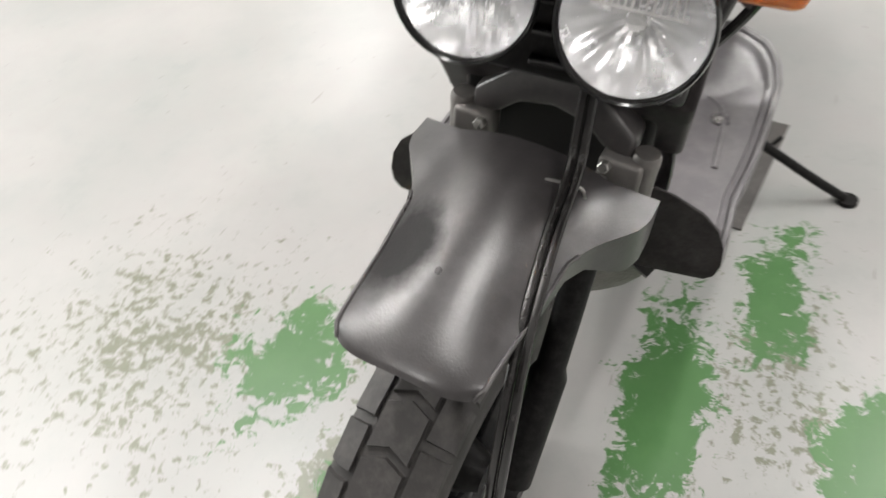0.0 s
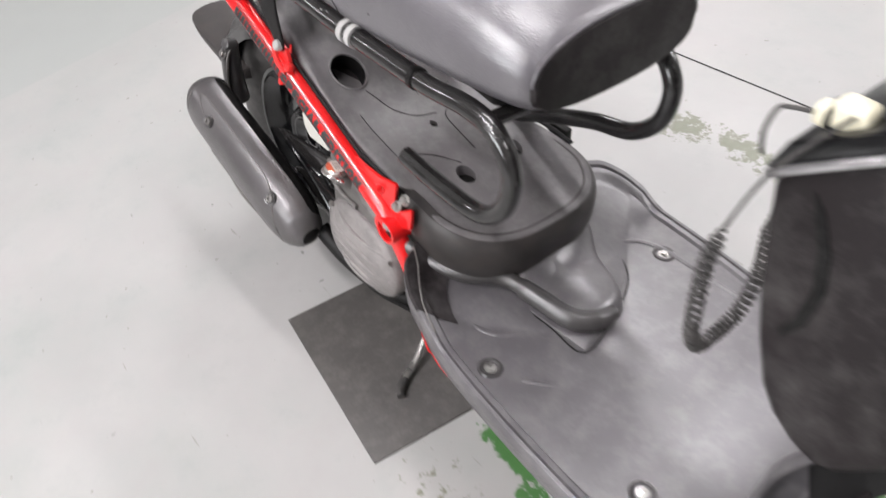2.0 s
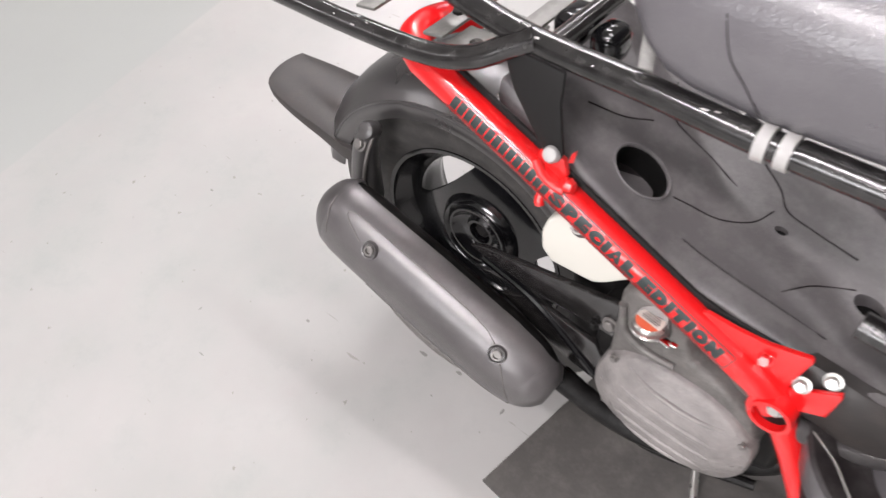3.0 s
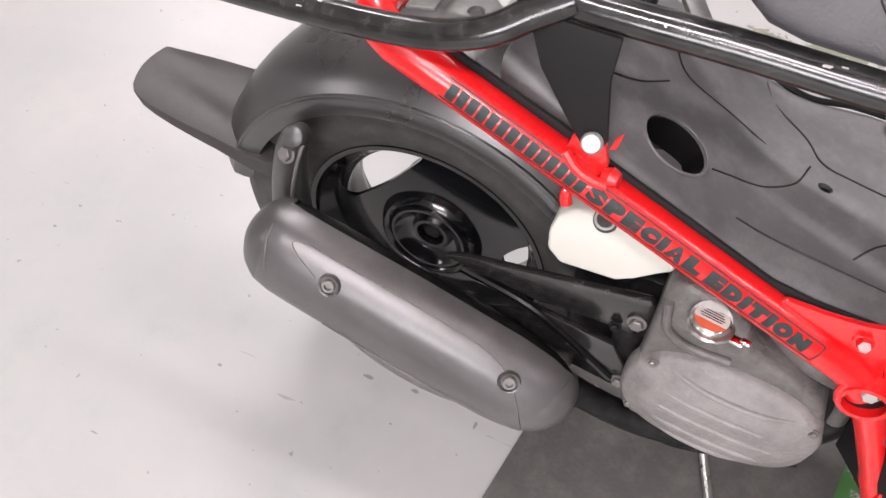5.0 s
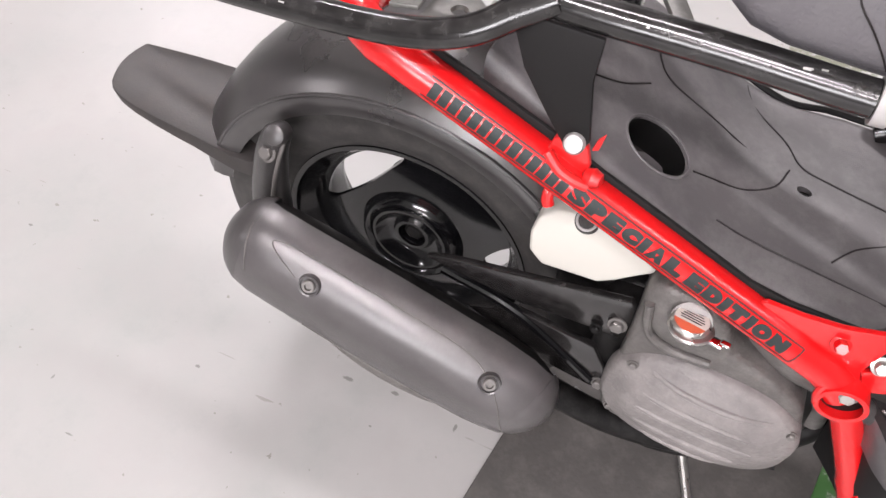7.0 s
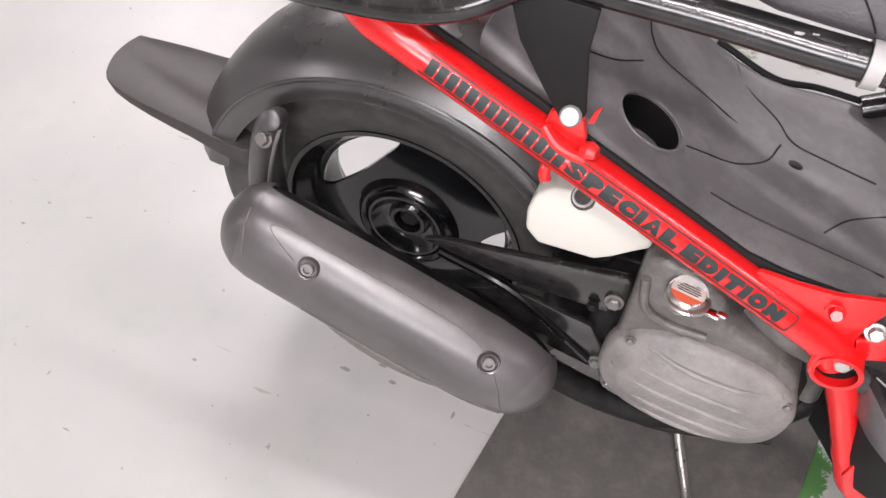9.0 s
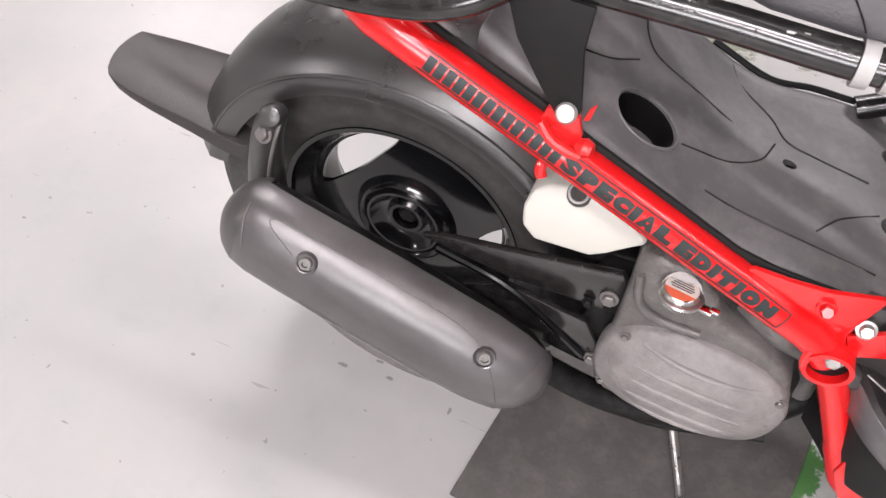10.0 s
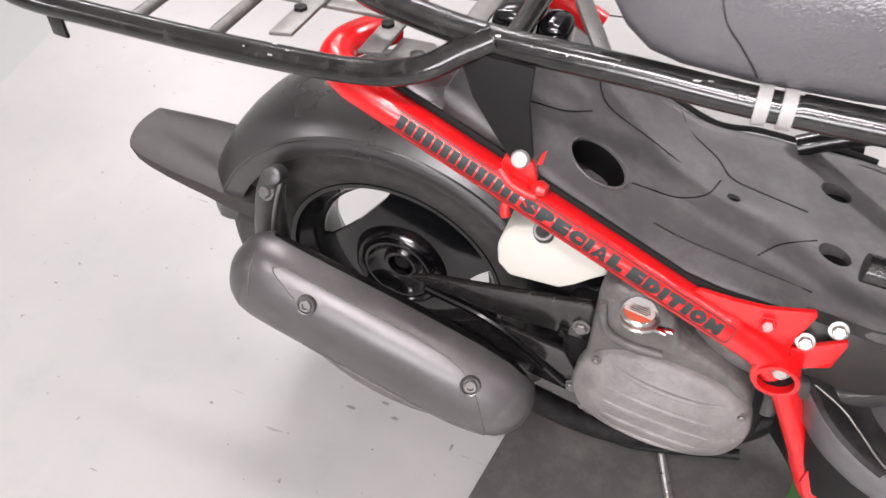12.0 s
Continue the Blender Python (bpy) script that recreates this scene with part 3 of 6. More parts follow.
def rear_fender():
    prof = [(-0.079, 0.194), (-0.082, 0.203), (-0.083, 0.2135), (-0.0805, 0.2165), (-0.074, 0.225), (-0.062, 0.237), (-0.045, 0.2455), (-0.02, 0.250), (0, 0.251),
            (0.02, 0.250), (0.045, 0.2455), (0.062, 0.237), (0.074, 0.225), (0.0805, 0.2165), (0.083, 0.2135), (0.082, 0.203), (0.079, 0.194)]
    fender = part("rear_fender", lathe(prof, (0, 0, WHEEL_Z), a0=12, a1=164, steps=66, thick=0.003), FADED, scooter, "matte black plastic rear mudguard", smooth=50)
    part("crease", tube([(0.2165 * math.cos(a), -0.0812, WHEEL_Z + 0.2165 * math.sin(a)) for a in [radians(k) for k in range(14, 164, 8)]], 0.0021, 8, 3), FADED, fender)
    # tail flap, tipped up at its end
    top = [(-0.306, -0.083), (-0.330, -0.052), (-0.330, -0.010), (-0.316, 0.000), (-0.240, 0.022), (-0.150, 0.036), (-0.145, -0.074), (-0.22, -0.086)]
    top = [(p.x, p.y) for p in rounded([(x, y, 0) for x, y in top], True, 4)]
    bm = bmesh.new()
    rings = []
    for f, drop in ((0.06, -0.003), (0.60, -0.002), (0.965, 0.0), (0.992, 0.0006), (1.0, 0.0022), (0.985, 1.0), (0.90, 1.0)):
        ring = []
        for x, y in top:
            px, py = -0.235 + (x + 0.235) * f, -0.025 + (y + 0.025) * f
            deep = drop if drop < 1 else 0.008 + 0.013 * min(1.0, (x + 0.331) / 0.14)
            ring.append((px, py, 0.363 - 0.235 * (px + 0.32) - deep))
        rings.append(ring)
    skin(bm, rings)
    part("tail_flap", bm, WORN, fender, "black plastic tail piece")
    part("stay", sweep(bmesh.new(), rounded([(-0.124, -0.100, 0.285), (-0.118, -0.102, 0.33), (-0.108, -0.104, 0.375), (-0.099, -0.103, 0.400)]), lambda u: 0.0205 - 0.0075 * u, 20), PLASTIC, fender)
    part("pinch_seam", tube([(-0.112, -0.118, 0.300), (-0.102, -0.119, 0.345), (-0.093, -0.116, 0.380), (-0.088, -0.110, 0.398)], 0.0022, 8), ALLOY, fender)
    boss = facing((-0.096, -0.108, 0.404), (0.1, -0.85, 0.5))
    part("boss", moved(lathe([(-0.012, 0.0), (-0.012, 0.0105), (0.003, 0.0112), (0.0065, 0.0095), (0.008, 0.006), (0.0085, 0.0)], (0, 0, 0), steps=28), boss @ pose(0, 0, 0, 90)), PLASTIC, fender)
    part("bolt", moved(bolt_mesh(0.0065, 0.007), facing((-0.103, -0.116, 0.386), (-0.1, -0.85, 0.5))), ALLOY, fender)


rear_fender()

# muffler: an axis, and a rounded section that swells and closes along it
M0, M1 = Vector((-0.1224, -0.1640, 0.3270)), Vector((0.2027, -0.1615, 0.2122))
MD = (M1 - M0).normalized()
MOUT = (Vector((0, -1, -0.07)) - MD * MD.dot(Vector((0, -1, -0.07)))).normalized()
MSIDE = MOUT.cross(MD).normalized()
if MSIDE.z < 0:
    MSIDE = -MSIDE
SWELL = [(0, 0.30), (0.012, 0.52), (0.035, 0.74), (0.075, 0.92), (0.13, 1.0), (0.5, 1.04), (0.78, 1.02), (0.88, 0.95), (0.94, 0.82), (0.98, 0.6), (1.0, 0.36)]


def muffler_point(s, turn, lift=0.0):
    r = float(np.interp(s, [a for a, _ in SWELL], [b for _, b in SWELL]))
    c, q = math.cos(turn), math.sin(turn)
    c2, q2 = math.copysign(abs(c) ** 0.86, c), math.copysign(abs(q) ** 0.86, q)
    return M0.lerp(M1, s) + MOUT * (0.0415 * r + lift) * c2 + MSIDE * (0.054 * r + lift) * q2


def muffler():
    m = holder("muffler", "dark grey muffler with heat shield held by two bolts")
    bm = bmesh.new()
    ss = [0, 0.006, 0.015, 0.03, 0.05, 0.08, 0.12, 0.2, 0.3, 0.4, 0.5, 0.6, 0.7, 0.78, 0.83, 0.88, 0.92, 0.95, 0.975, 0.99, 1.0]
    top = [float(np.interp(s, [0.07, 0.13, 0.92, 0.97], [114, 103, 103, 114])) for s in ss]
    skin(bm, [[muffler_point(s, radians(-165 + (165 + lim) * k / 44), 0.0005) for k in range(45)] for s, lim in zip(ss, top)], closed=False, caps=False)
    bmesh.ops.recalc_face_normals(bm, faces=bm.faces[:])
    bmesh.ops.solidify(bm, geom=bm.faces[:], thickness=0.002)
    part("heat_shield", bm, SHIELD, m, "satin dark grey heat shield", smooth=60)
    bm = bmesh.new()
    skin(bm, [[muffler_point(s, radians(-170 + 340 * k / 48), float(np.interp(s, [0, 0.07, 0.085], [0.0012, 0.0012, 0.0002]))) for k in range(49)] for s in (0.0, 0.006, 0.015, 0.03, 0.05, 0.07, 0.085)], closed=False, caps=False)
    bmesh.ops.recalc_face_normals(bm, faces=bm.faces[:])
    bmesh.ops.solidify(bm, geom=bm.faces[:], thickness=0.0015)
    part("end_cap", bm, GUARD, m, "dark end cap of the muffler", smooth=60)
    bm = bmesh.new()
    skin(bm, [[muffler_point(min(1.0, s - 0.035 * math.cos(radians(-170 + 340 * k / 48) + 0.3)), radians(-170 + 340 * k / 48), float(np.interp(s, [0.93, 0.945, 1.04], [0.0002, 0.0010, 0.0010]))) for k in range(49)] for s in (0.93, 0.945, 0.96, 0.98, 0.99, 1.0)], closed=False, caps=False)
    bmesh.ops.recalc_face_normals(bm, faces=bm.faces[:])
    bmesh.ops.solidify(bm, geom=bm.faces[:], thickness=0.0012)
    part("end_cap", bm, SHIELD, m, "dark end cap of the muffler", smooth=60)
    bm = bmesh.new()
    skin(bm, [[muffler_point(s, 2 * math.pi * k / 48, -0.003) for k in range(48)] for s in ss])
    part("canister", bm, DARK, m, "black muffler body", smooth=60)
    for place, s in ((Vector((-0.019, -0.196, 0.328)), 0.2775), (Vector((0.151, -0.188, 0.270)), 0.80)):
        turn = min((k * 0.01 for k in range(-150, 300)), key=lambda k: (muffler_point(s, k) - place).length)
        n = (muffler_point(s, turn + 0.1) - muffler_point(s, turn - 0.1)).cross(muffler_point(s + 0.02, turn) - muffler_point(s - 0.02, turn)).normalized()
        n = n if n.y < 0 else -n
        place = muffler_point(s, turn, 0.0015)
        cup = moved(lathe([(0.0004, 0.0), (0.0004, 0.0074), (0.0022, 0.0080), (0.0028, 0.0096), (-0.002, 0.0108)], (0, 0, 0), steps=28),
                    facing(place, n) @ pose(0, 0, 0, 90))
        part("washer", cup, GUARD, m)
        head = part("bolt", moved(lathe([(-0.001, 0.0), (-0.001, 0.0062), (0.0030, 0.0062), (0.0042, 0.0052), (0.0042, 0.0034), (0.0012, 0.0032), (0.0012, 0.0)], (0, 0, 0), steps=24), facing(place, n) @ pose(0, 0, 0, 90)), ALLOY, m, "dull socket bolt")
    for line in ([(0.072, 1.30), (0.080, 0.9), (0.095, 0.5), (0.105, 0.2)],
                 [(0.235, 0.72), (0.17, 0.95), (0.142, 1.12), (0.155, 1.22), (0.20, 1.26), (0.35, 1.27), (0.5, 1.27), (0.66, 1.25), (0.74, 1.15), (0.80, 0.9), (0.85, 0.5), (0.89, 0.05), (0.915, -0.35), (0.90, -0.55), (0.8, -0.52), (0.6, -0.48), (0.4, -0.42), (0.30, -0.36)]):
        part("crease", sweep(bmesh.new(), rounded([muffler_point(a, t, 0.0009) for a, t in line]), 0.0008, 6), SHROUD, m)
    lobe = bmesh.new()
    bmesh.ops.create_uvsphere(lobe, u_segments=28, v_segments=14, radius=1.0)
    axes = Matrix((MD, MOUT, MSIDE)).transposed().to_4x4()
    part("lobe", moved(lobe, Matrix.Translation(M0.lerp(M1, 0.56) - MSIDE * 0.040 + MOUT * 0.006) @ axes @ Matrix.Diagonal((0.105, 0.034, 0.024, 1))), SHROUD, m, "dull grey bulge of the muffler body", smooth=60)
    part("clip", tube([(0.218, -0.121, 0.199), (0.235, -0.123, 0.188), (0.252, -0.123, 0.184)], 0.0035, 8), BRIGHT, m, "chipped bare metal clip")
    part("exhaust_pipe", tube([(0.19, -0.135, 0.205), (0.26, -0.125, 0.175), (0.33, -0.11, 0.165), (0.41, -0.08, 0.175), (0.46, -0.05, 0.21)], 0.014, 14), DARK, m, "dark sooty exhaust pipe")


muffler()


def engine():
    e = holder("engine", "dark engine with grey ribbed radiator cover")
    part("crankcase", joined(block((0.30, 0.0, 0.26), (0.26, 0.19, 0.17), 0.02), block((0.25, 0.05, 0.24), (0.18, 0.10, 0.12), 0.02),
                             block((0.44, 0.0, 0.28), (0.12, 0.13, 0.12), 0.012), block((0.25, -0.09, 0.29), (0.06, 0.05, 0.10), 0.01)), DARK, e)
    # housing behind the cover, with the filler neck
    hull = [(0.244, 0.216), (0.2445, 0.245), (0.250, 0.33), (0.252, 0.395), (0.268, 0.408), (0.302, 0.402), (0.320, 0.384), (0.330, 0.352), (0.372, 0.336), (0.400, 0.315), (0.410, 0.275),
            (0.402, 0.225), (0.380, 0.196), (0.345, 0.190), (0.290, 0.196), (0.256, 0.203)]
    part("radiator_shroud", slab(hull, -0.137, -0.07, bevel=0.008, segments=3), SHROUD, e)
    part("shroud_rib", tube([(0.258, -0.139, 0.385), (0.264, -0.140, 0.352), (0.285, -0.140, 0.338), (0.318, -0.139, 0.335)], 0.004, 10), SHROUD, e)
    ca, sa = math.cos(radians(-7)), math.sin(radians(-7))

    def oval(a, b, y, n=48):
        out = []
        for k in range(n):
            t = 2 * math.pi * k / n
            u = math.copysign(abs(math.cos(t)) ** 0.85, math.cos(t)) * a
            v = math.copysign(abs(math.sin(t)) ** 0.85, math.sin(t)) * b
            out.append((0.326 + u * ca - v * sa, y, 0.263 + u * sa + v * ca))
        return out
    bm = bmesh.new()
    skin(bm, [oval(0.086, 0.064, -0.126), oval(0.086, 0.064, -0.140), oval(0.082, 0.060, -0.146), oval(0.076, 0.053, -0.1475), oval(0.068, 0.045, -0.154),
              oval(0.055, 0.034, -0.159), oval(0.03, 0.018, -0.161)])
    cover = part("radiator_cover", bm, COVER, e, "dull grey plastic oval cover with long ribs", smooth=50)
    for k in range(5):
        v = -0.040 + 0.020 * k
        half = 0.074 * math.sqrt(max(0.05, 1 - (v / 0.056) ** 2))
        pts = []
        for j in range(9):
            u = -half + 2 * half * j / 8
            depth = float(np.interp(math.hypot(u / 0.086, v / 0.064), [0, 0.3, 0.55, 0.72, 0.84, 0.95], [-0.160, -0.160, -0.158, -0.153, -0.1465, -0.145]))
            pts.append((0.326 + u * ca - v * sa, depth, 0.263 + u * sa + v * ca))
        part("rib", tube(pts, 0.0036, 10, 2), COVER, cover)
    for x, y, z in ((0.262, -0.147, 0.311), (0.400, -0.145, 0.289), (0.2535, -0.136, 0.219), (0.371, -0.136, 0.2035)):
        bolt(cover, (x, y, z), (0, -1, 0.05), 0.0034, 0.004, ALLOY)
    cap_z = Vector((0.0, 0.12, 0.99)).normalized()
    cap_x = Vector((0.97, -0.22, 0.02)).cross(cap_z).cross(cap_z).normalized() * -1
    cap_y = cap_z.cross(cap_x)
    here = Matrix.Translation((0.291, -0.150, 0.391)) @ Matrix((cap_x, cap_y, cap_z)).transposed().to_4x4()
    cap = part("radiator_cap", moved(lathe([(0.0, 0.0), (0.0, 0.0150), (0.002, 0.0158), (0.0035, 0.0150), (0.0045, 0.0138), (0.0045, 0.0)], (0, 0, 0), steps=40),
                                     here @ pose(0, 0, 0, 90)), STEEL, e, "steel radiator cap with a faded red and white label")
    turn = here @ pose(0, 0, 0.0047, 0, 0, 0)
    half_disc = [(0.0134 * math.cos(radians(a)), 0.0134 * math.sin(radians(a))) for a in range(-20, 201, 10)]
    part("label_field", moved(slab(half_disc, 0, 0.0006, "z"), turn), CAP_WHITE, cap)
    low_disc = [(0.0134 * math.cos(radians(a)), 0.0134 * math.sin(radians(a))) for a in range(200, 341, 10)]
    part("label_field", moved(slab(low_disc, 0, 0.0006, "z"), turn), CAP_RED, cap)
    for k in range(5):
        w = 0.0098 - 0.0014 * abs(k - 1)
        part("print_line", moved(block((0, -0.0015 + 0.0025 * k, 0.0008), (2 * w, 0.0007, 0.0005), 0), turn), LETTER, cap)
    part("flange", moved(lathe([(-0.002, 0.0), (-0.002, 0.0172), (-0.0005, 0.0180), (0.001, 0.0168), (0.001, 0.0)], (0, 0, 0), steps=36), here @ pose(0.0018, -0.0022, 0, 90)), STEEL, cap, "bright pressed cap rim")
    part("tab", moved(joined(block((0.0215, -0.004, -0.001), (0.014, 0.009, 0.003), 0.0014), block((0.029, -0.002, 0.0), (0.008, 0.006, 0.003), 0.0014)), here), CHROME, cap)
    part("filler_neck", tube([(0.293, -0.100, 0.335), (0.291, -0.1485, 0.3895)], 0.0165, 20, 2), ALLOY, e)
    # arms that carry the wheel
    part("swing_arm", slab([(0.055, 0.318), (0.075, 0.326), (0.245, 0.352), (0.250, 0.345), (0.250, 0.298), (0.20, 0.300), (0.15, 0.299)], -0.118, -0.110, bevel=0.002), TUBE, e)
    part("swing_arm", slab([(0.10, 0.270), (0.145, 0.290), (0.225, 0.275), (0.247, 0.235), (0.232, 0.212), (0.19, 0.222)], -0.120, -0.112, bevel=0.002), TUBE, e)
    part("rail", tube([(0.07, -0.11, 0.300), (0.15, -0.118, 0.285), (0.23, -0.12, 0.225)], 0.005, 10), GLOSS, e)
    bolt(e, (0.239, -0.119, 0.319), (0, -1, 0.1), 0.006, 0.006, ALLOY)
    bolt(e, (0.222, -0.120, 0.306), (0, -1, 0.1), 0.004, 0.005, DARK)
    bolt(e, (0.238, -0.121, 0.226), (0, -1, 0.1), 0.005, 0.006, ALLOY)
    part("under_rail", tube([(0.19, -0.118, 0.196), (0.26, -0.12, 0.172), (0.31, -0.118, 0.150), (0.42, -0.10, 0.165)], 0.006, 10), DARK, e)
    part("hose", tube([(0.25, -0.085, 0.372), (0.265, -0.105, 0.372), (0.28, -0.118, 0.36)], 0.006, 10), RUBBER, e)
    part("hose", tube([(0.345, -0.100, 0.345), (0.380, -0.116, 0.340), (0.410, -0.108, 0.320), (0.425, -0.085, 0.27), (0.43, -0.08, 0.23)], 0.011, 14), SHROUD, e)


engine()


def coolant_tank():
    outline = [(0.150, 0.374), (0.149, 0.396), (0.155, 0.416), (0.168, 0.429), (0.192, 0.434), (0.222, 0.422), (0.253, 0.402), (0.255, 0.394), (0.243, 0.385), (0.226, 0.370), (0.212, 0.361), (0.162, 0.360)]
    tank = part("coolant_tank", slab(outline, -0.117, -0.065, bevel=0.008, segments=4), TANK, scooter, "milky white plastic coolant tank")
    here = pose(0.193, -0.112, 0.424, 40, 0, 0)
    part("cap_ring", moved(sweep(bmesh.new(), [(0.0078 * math.cos(k * 0.2244), 0.0078 * math.sin(k * 0.2244), 0.0095) for k in range(28)], 0.0012, 8, loop=True), here), CLAMP, tank)
    part("tank_cap", moved(lathe([(0.0, 0.0), (0.010, 0.0), (0.010, 0.007), (0.008, 0.0098), (0.001, 0.0105), (-0.002, 0.0095), (-0.002, 0.0)], (0, 0, 0), steps=28), here @ pose(0, 0, 0, 90)), RUBBER, tank, "black filler cap")


coolant_tank()


# ---- red frame ----
T0, T1 = Vector((0.030, -0.140, 0.5625)), Vector((0.390, -0.140, 0.383))
RED_R = 0.0155


def frame_end():
    """The short red end of the frame on the far side; the rest runs hidden under the tray."""
    fr = holder("frame_tube", "glossy red enamelled frame tube")
    part("upper_tube", sweep(bmesh.new(), rounded([(0.005, 0.050, 0.578), (0.002, 0.078, 0.582), (0.002, 0.104, 0.583), (0.010, 0.130, 0.577), (0.030, 0.140, 0.5625), (0.10, 0.140, 0.5276), (0.140, 0.140, 0.5077), (0.172, 0.140, 0.4917)], steps=6), RED_R, 20), RED, fr)


def frame_side(sign):
    fr = holder("frame_tube", "glossy red enamelled frame tube with black decal" if sign < 0 else "glossy red enamelled frame tube")

    def put(name, bm, mat, label=""):
        return part(name, bm if sign < 0 else mirrored(bm), mat, fr, label)
    upper = [Vector((0.024, -0.050, 0.564)), Vector((0.010, -0.078, 0.568)), Vector((0.004, -0.104, 0.571)), Vector((0.010, -0.129, 0.570))]
    put("upper_tube", sweep(bmesh.new(), rounded(upper + [T0], steps=6) + [T0.lerp(T1, k / 10) for k in range(1, 11)] + [Vector((0.400, -0.140, 0.375)), Vector((0.411, -0.140, 0.363))], RED_R, 24), RED)
    put("cross_stub", lathe([(-0.157, 0.0190), (-0.1575, 0.0170), (-0.157, 0.0152), (-0.135, 0.0152), (-0.10, 0.0152), (-0.10, 0.0190)], (0.412, 0, 0.364), steps=36, closed_profile=True), RED, "open red tube end")
    # dark disc stands in for the shade inside the open tube
    put("stub_shade", moved(lathe([(-0.149, 0.0), (-0.149, 0.0151), (-0.146, 0.0151), (-0.146, 0.0)], (0.412, 0, 0.364), steps=32), Matrix()), DARK)
    part("bolt", moved(bolt_mesh(0.0062, 0.007), facing((0.413, sign * 0.149, 0.372), (0, sign, 0.2))), STEEL, fr)
    put("lower_tube", sweep(bmesh.new(), rounded([(0.418, -0.141, 0.351), (0.440, -0.136, 0.301), (0.4685, -0.135, 0.2365), (0.492, -0.136, 0.193), (0.54, -0.138, 0.178), (0.66, -0.13, 0.185), (0.85, -0.11, 0.19)]), lambda u: 0.0125 if u < 0.3 else 0.0140, 20), RED)
    put("foot_plate", slab([(0.470, 0.262), (0.486, 0.235), (0.505, 0.235), (0.535, 0.222), (0.545, 0.190), (0.485, 0.188), (0.468, 0.225)], -0.152, -0.146, bevel=0.002), RED)
    put("gusset", slab([(0.322, 0.424), (0.334, 0.432), (0.361, 0.430), (0.388, 0.431), (0.422, 0.440), (0.424, 0.436), (0.418, 0.412), (0.414, 0.392), (0.420, 0.374), (0.400, 0.370), (0.36, 0.392)], -0.142, -0.137, bevel=0.001), RED)
    put("lug", slab([(0.414, 0.392), (0.430, 0.402), (0.452, 0.417), (0.4535, 0.412), (0.449, 0.382), (0.424, 0.370)], -0.142, -0.137, bevel=0.001), RED)
    put("weld", tube([(0.402, -0.138, 0.390), (0.397, -0.150, 0.382), (0.393, -0.155, 0.370), (0.396, -0.154, 0.356)], 0.003, 8), RED_ROUGH)
    bolt(fr, (0.391, sign * 0.142, 0.415), (0, sign, 0.6), 0.0050, 0.011, RED)
    for x, z in ((0.423, 0.405), (0.442, 0.427)):
        bolt(fr, (x, sign * 0.141, z), (0, sign, 0.5), 0.0052, 0.007)
    # lug of the seat stay
    put("stay_lug", joined(slab([(0.158, 0.512), (0.162, 0.525), (0.172, 0.529), (0.186, 0.524), (0.190, 0.508), (0.186, 0.490), (0.166, 0.494)], -0.143, -0.137, bevel=0.001),
                           slab([(0.188, 0.520), (0.191, 0.531), (0.196, 0.537), (0.193, 0.522)], -0.140, -0.137, bevel=0.001)), RED_ROUGH)
    put("weld", tube([(0.160, -0.146, 0.514), (0.170, -0.150, 0.505), (0.182, -0.151, 0.500), (0.192, -0.150, 0.497)], 0.0042, 10), RED_ROUGH)
    put("lump", moved(lathe([(-0.008, 0.0), (-0.006, 0.005), (0.0, 0.0072), (0.006, 0.005), (0.008, 0.0)], (0, 0, 0), steps=16), pose(0.194, -0.146, 0.503, 0, 25, 80)), RED_ROUGH)
    put("hook", tube([(0.166, -0.138, 0.482), (0.165, -0.146, 0.472), (0.167, -0.148, 0.466)], 0.0045, 10), RED_ROUGH)
    part("bolt", moved(lathe([(-0.004, 0.0), (-0.004, 0.0074), (0.002, 0.0077), (0.0045, 0.0062), (0.005, 0.0)], (0, 0, 0), steps=28), facing((0.1775, sign * 0.149, 0.531), (0, sign, 0.55)) @ pose(0, 0, 0, 90)), BRIGHT, fr, "pale zinc washer head")
    return fr


red_right = frame_side(-1)
frame_end()
# black strip in place of the shadow gap between red tube and tray
GAP_SHADE = [(0.06, 0.0215), (0.15, 0.0235), (0.20, 0.0215), (0.26, 0.0215), (0.32, 0.021), (0.35, 0.028), (0.38, 0.040), (0.415, 0.055)]
gap_low = [(x, 0.5625 - 0.4986 * (x - 0.03)) for x, _ in GAP_SHADE]
gap_top = [(x, 0.5625 - 0.4986 * (x - 0.03) + h) for x, h in GAP_SHADE]
part("gap_shade", slab(gap_low + gap_top[::-1], -0.1345, -0.1305, bevel=0.0012), SPLASH, scooter, "black strip painting the shaded gap along the red tube")

# the decal wraps round the tube
TD = (T1 - T0).normalized()
TOUT = Vector((0, -0.93, 0.36))
TOUT = (TOUT - TD * TOUT.dot(TD)).normalized()
TUP = TOUT.cross(TD).normalized()
if TUP.z < 0:
    TUP = -TUP


def on_tube(u, v, lift):
    """A place on the tube: u metres along it, v metres round it."""
    a = v / RED_R
    return T0 + TD * u + (TOUT * math.cos(a) + TUP * math.sin(a)) * (RED_R + lift)


def wrapped(bm, lift=0.0003):
    for v in bm.verts:
        v.co = on_tube(v.co.x, v.co.y, lift + v.co.z)
    return bm


def strip(u0, u1, v0, v1, n=24, high=0.0003):
    bm = bmesh.new()
    m = 6
    across = [(v0 + (v1 - v0) * j / m, 0) for j in range(m + 1)] + [(v1 - (v1 - v0) * j / m, high) for j in range(m + 1)]
    skin(bm, [[(u0 + (u1 - u0) * k / n, v, h) for v, h in across] for k in range(n + 1)])
    return wrapped(bm)


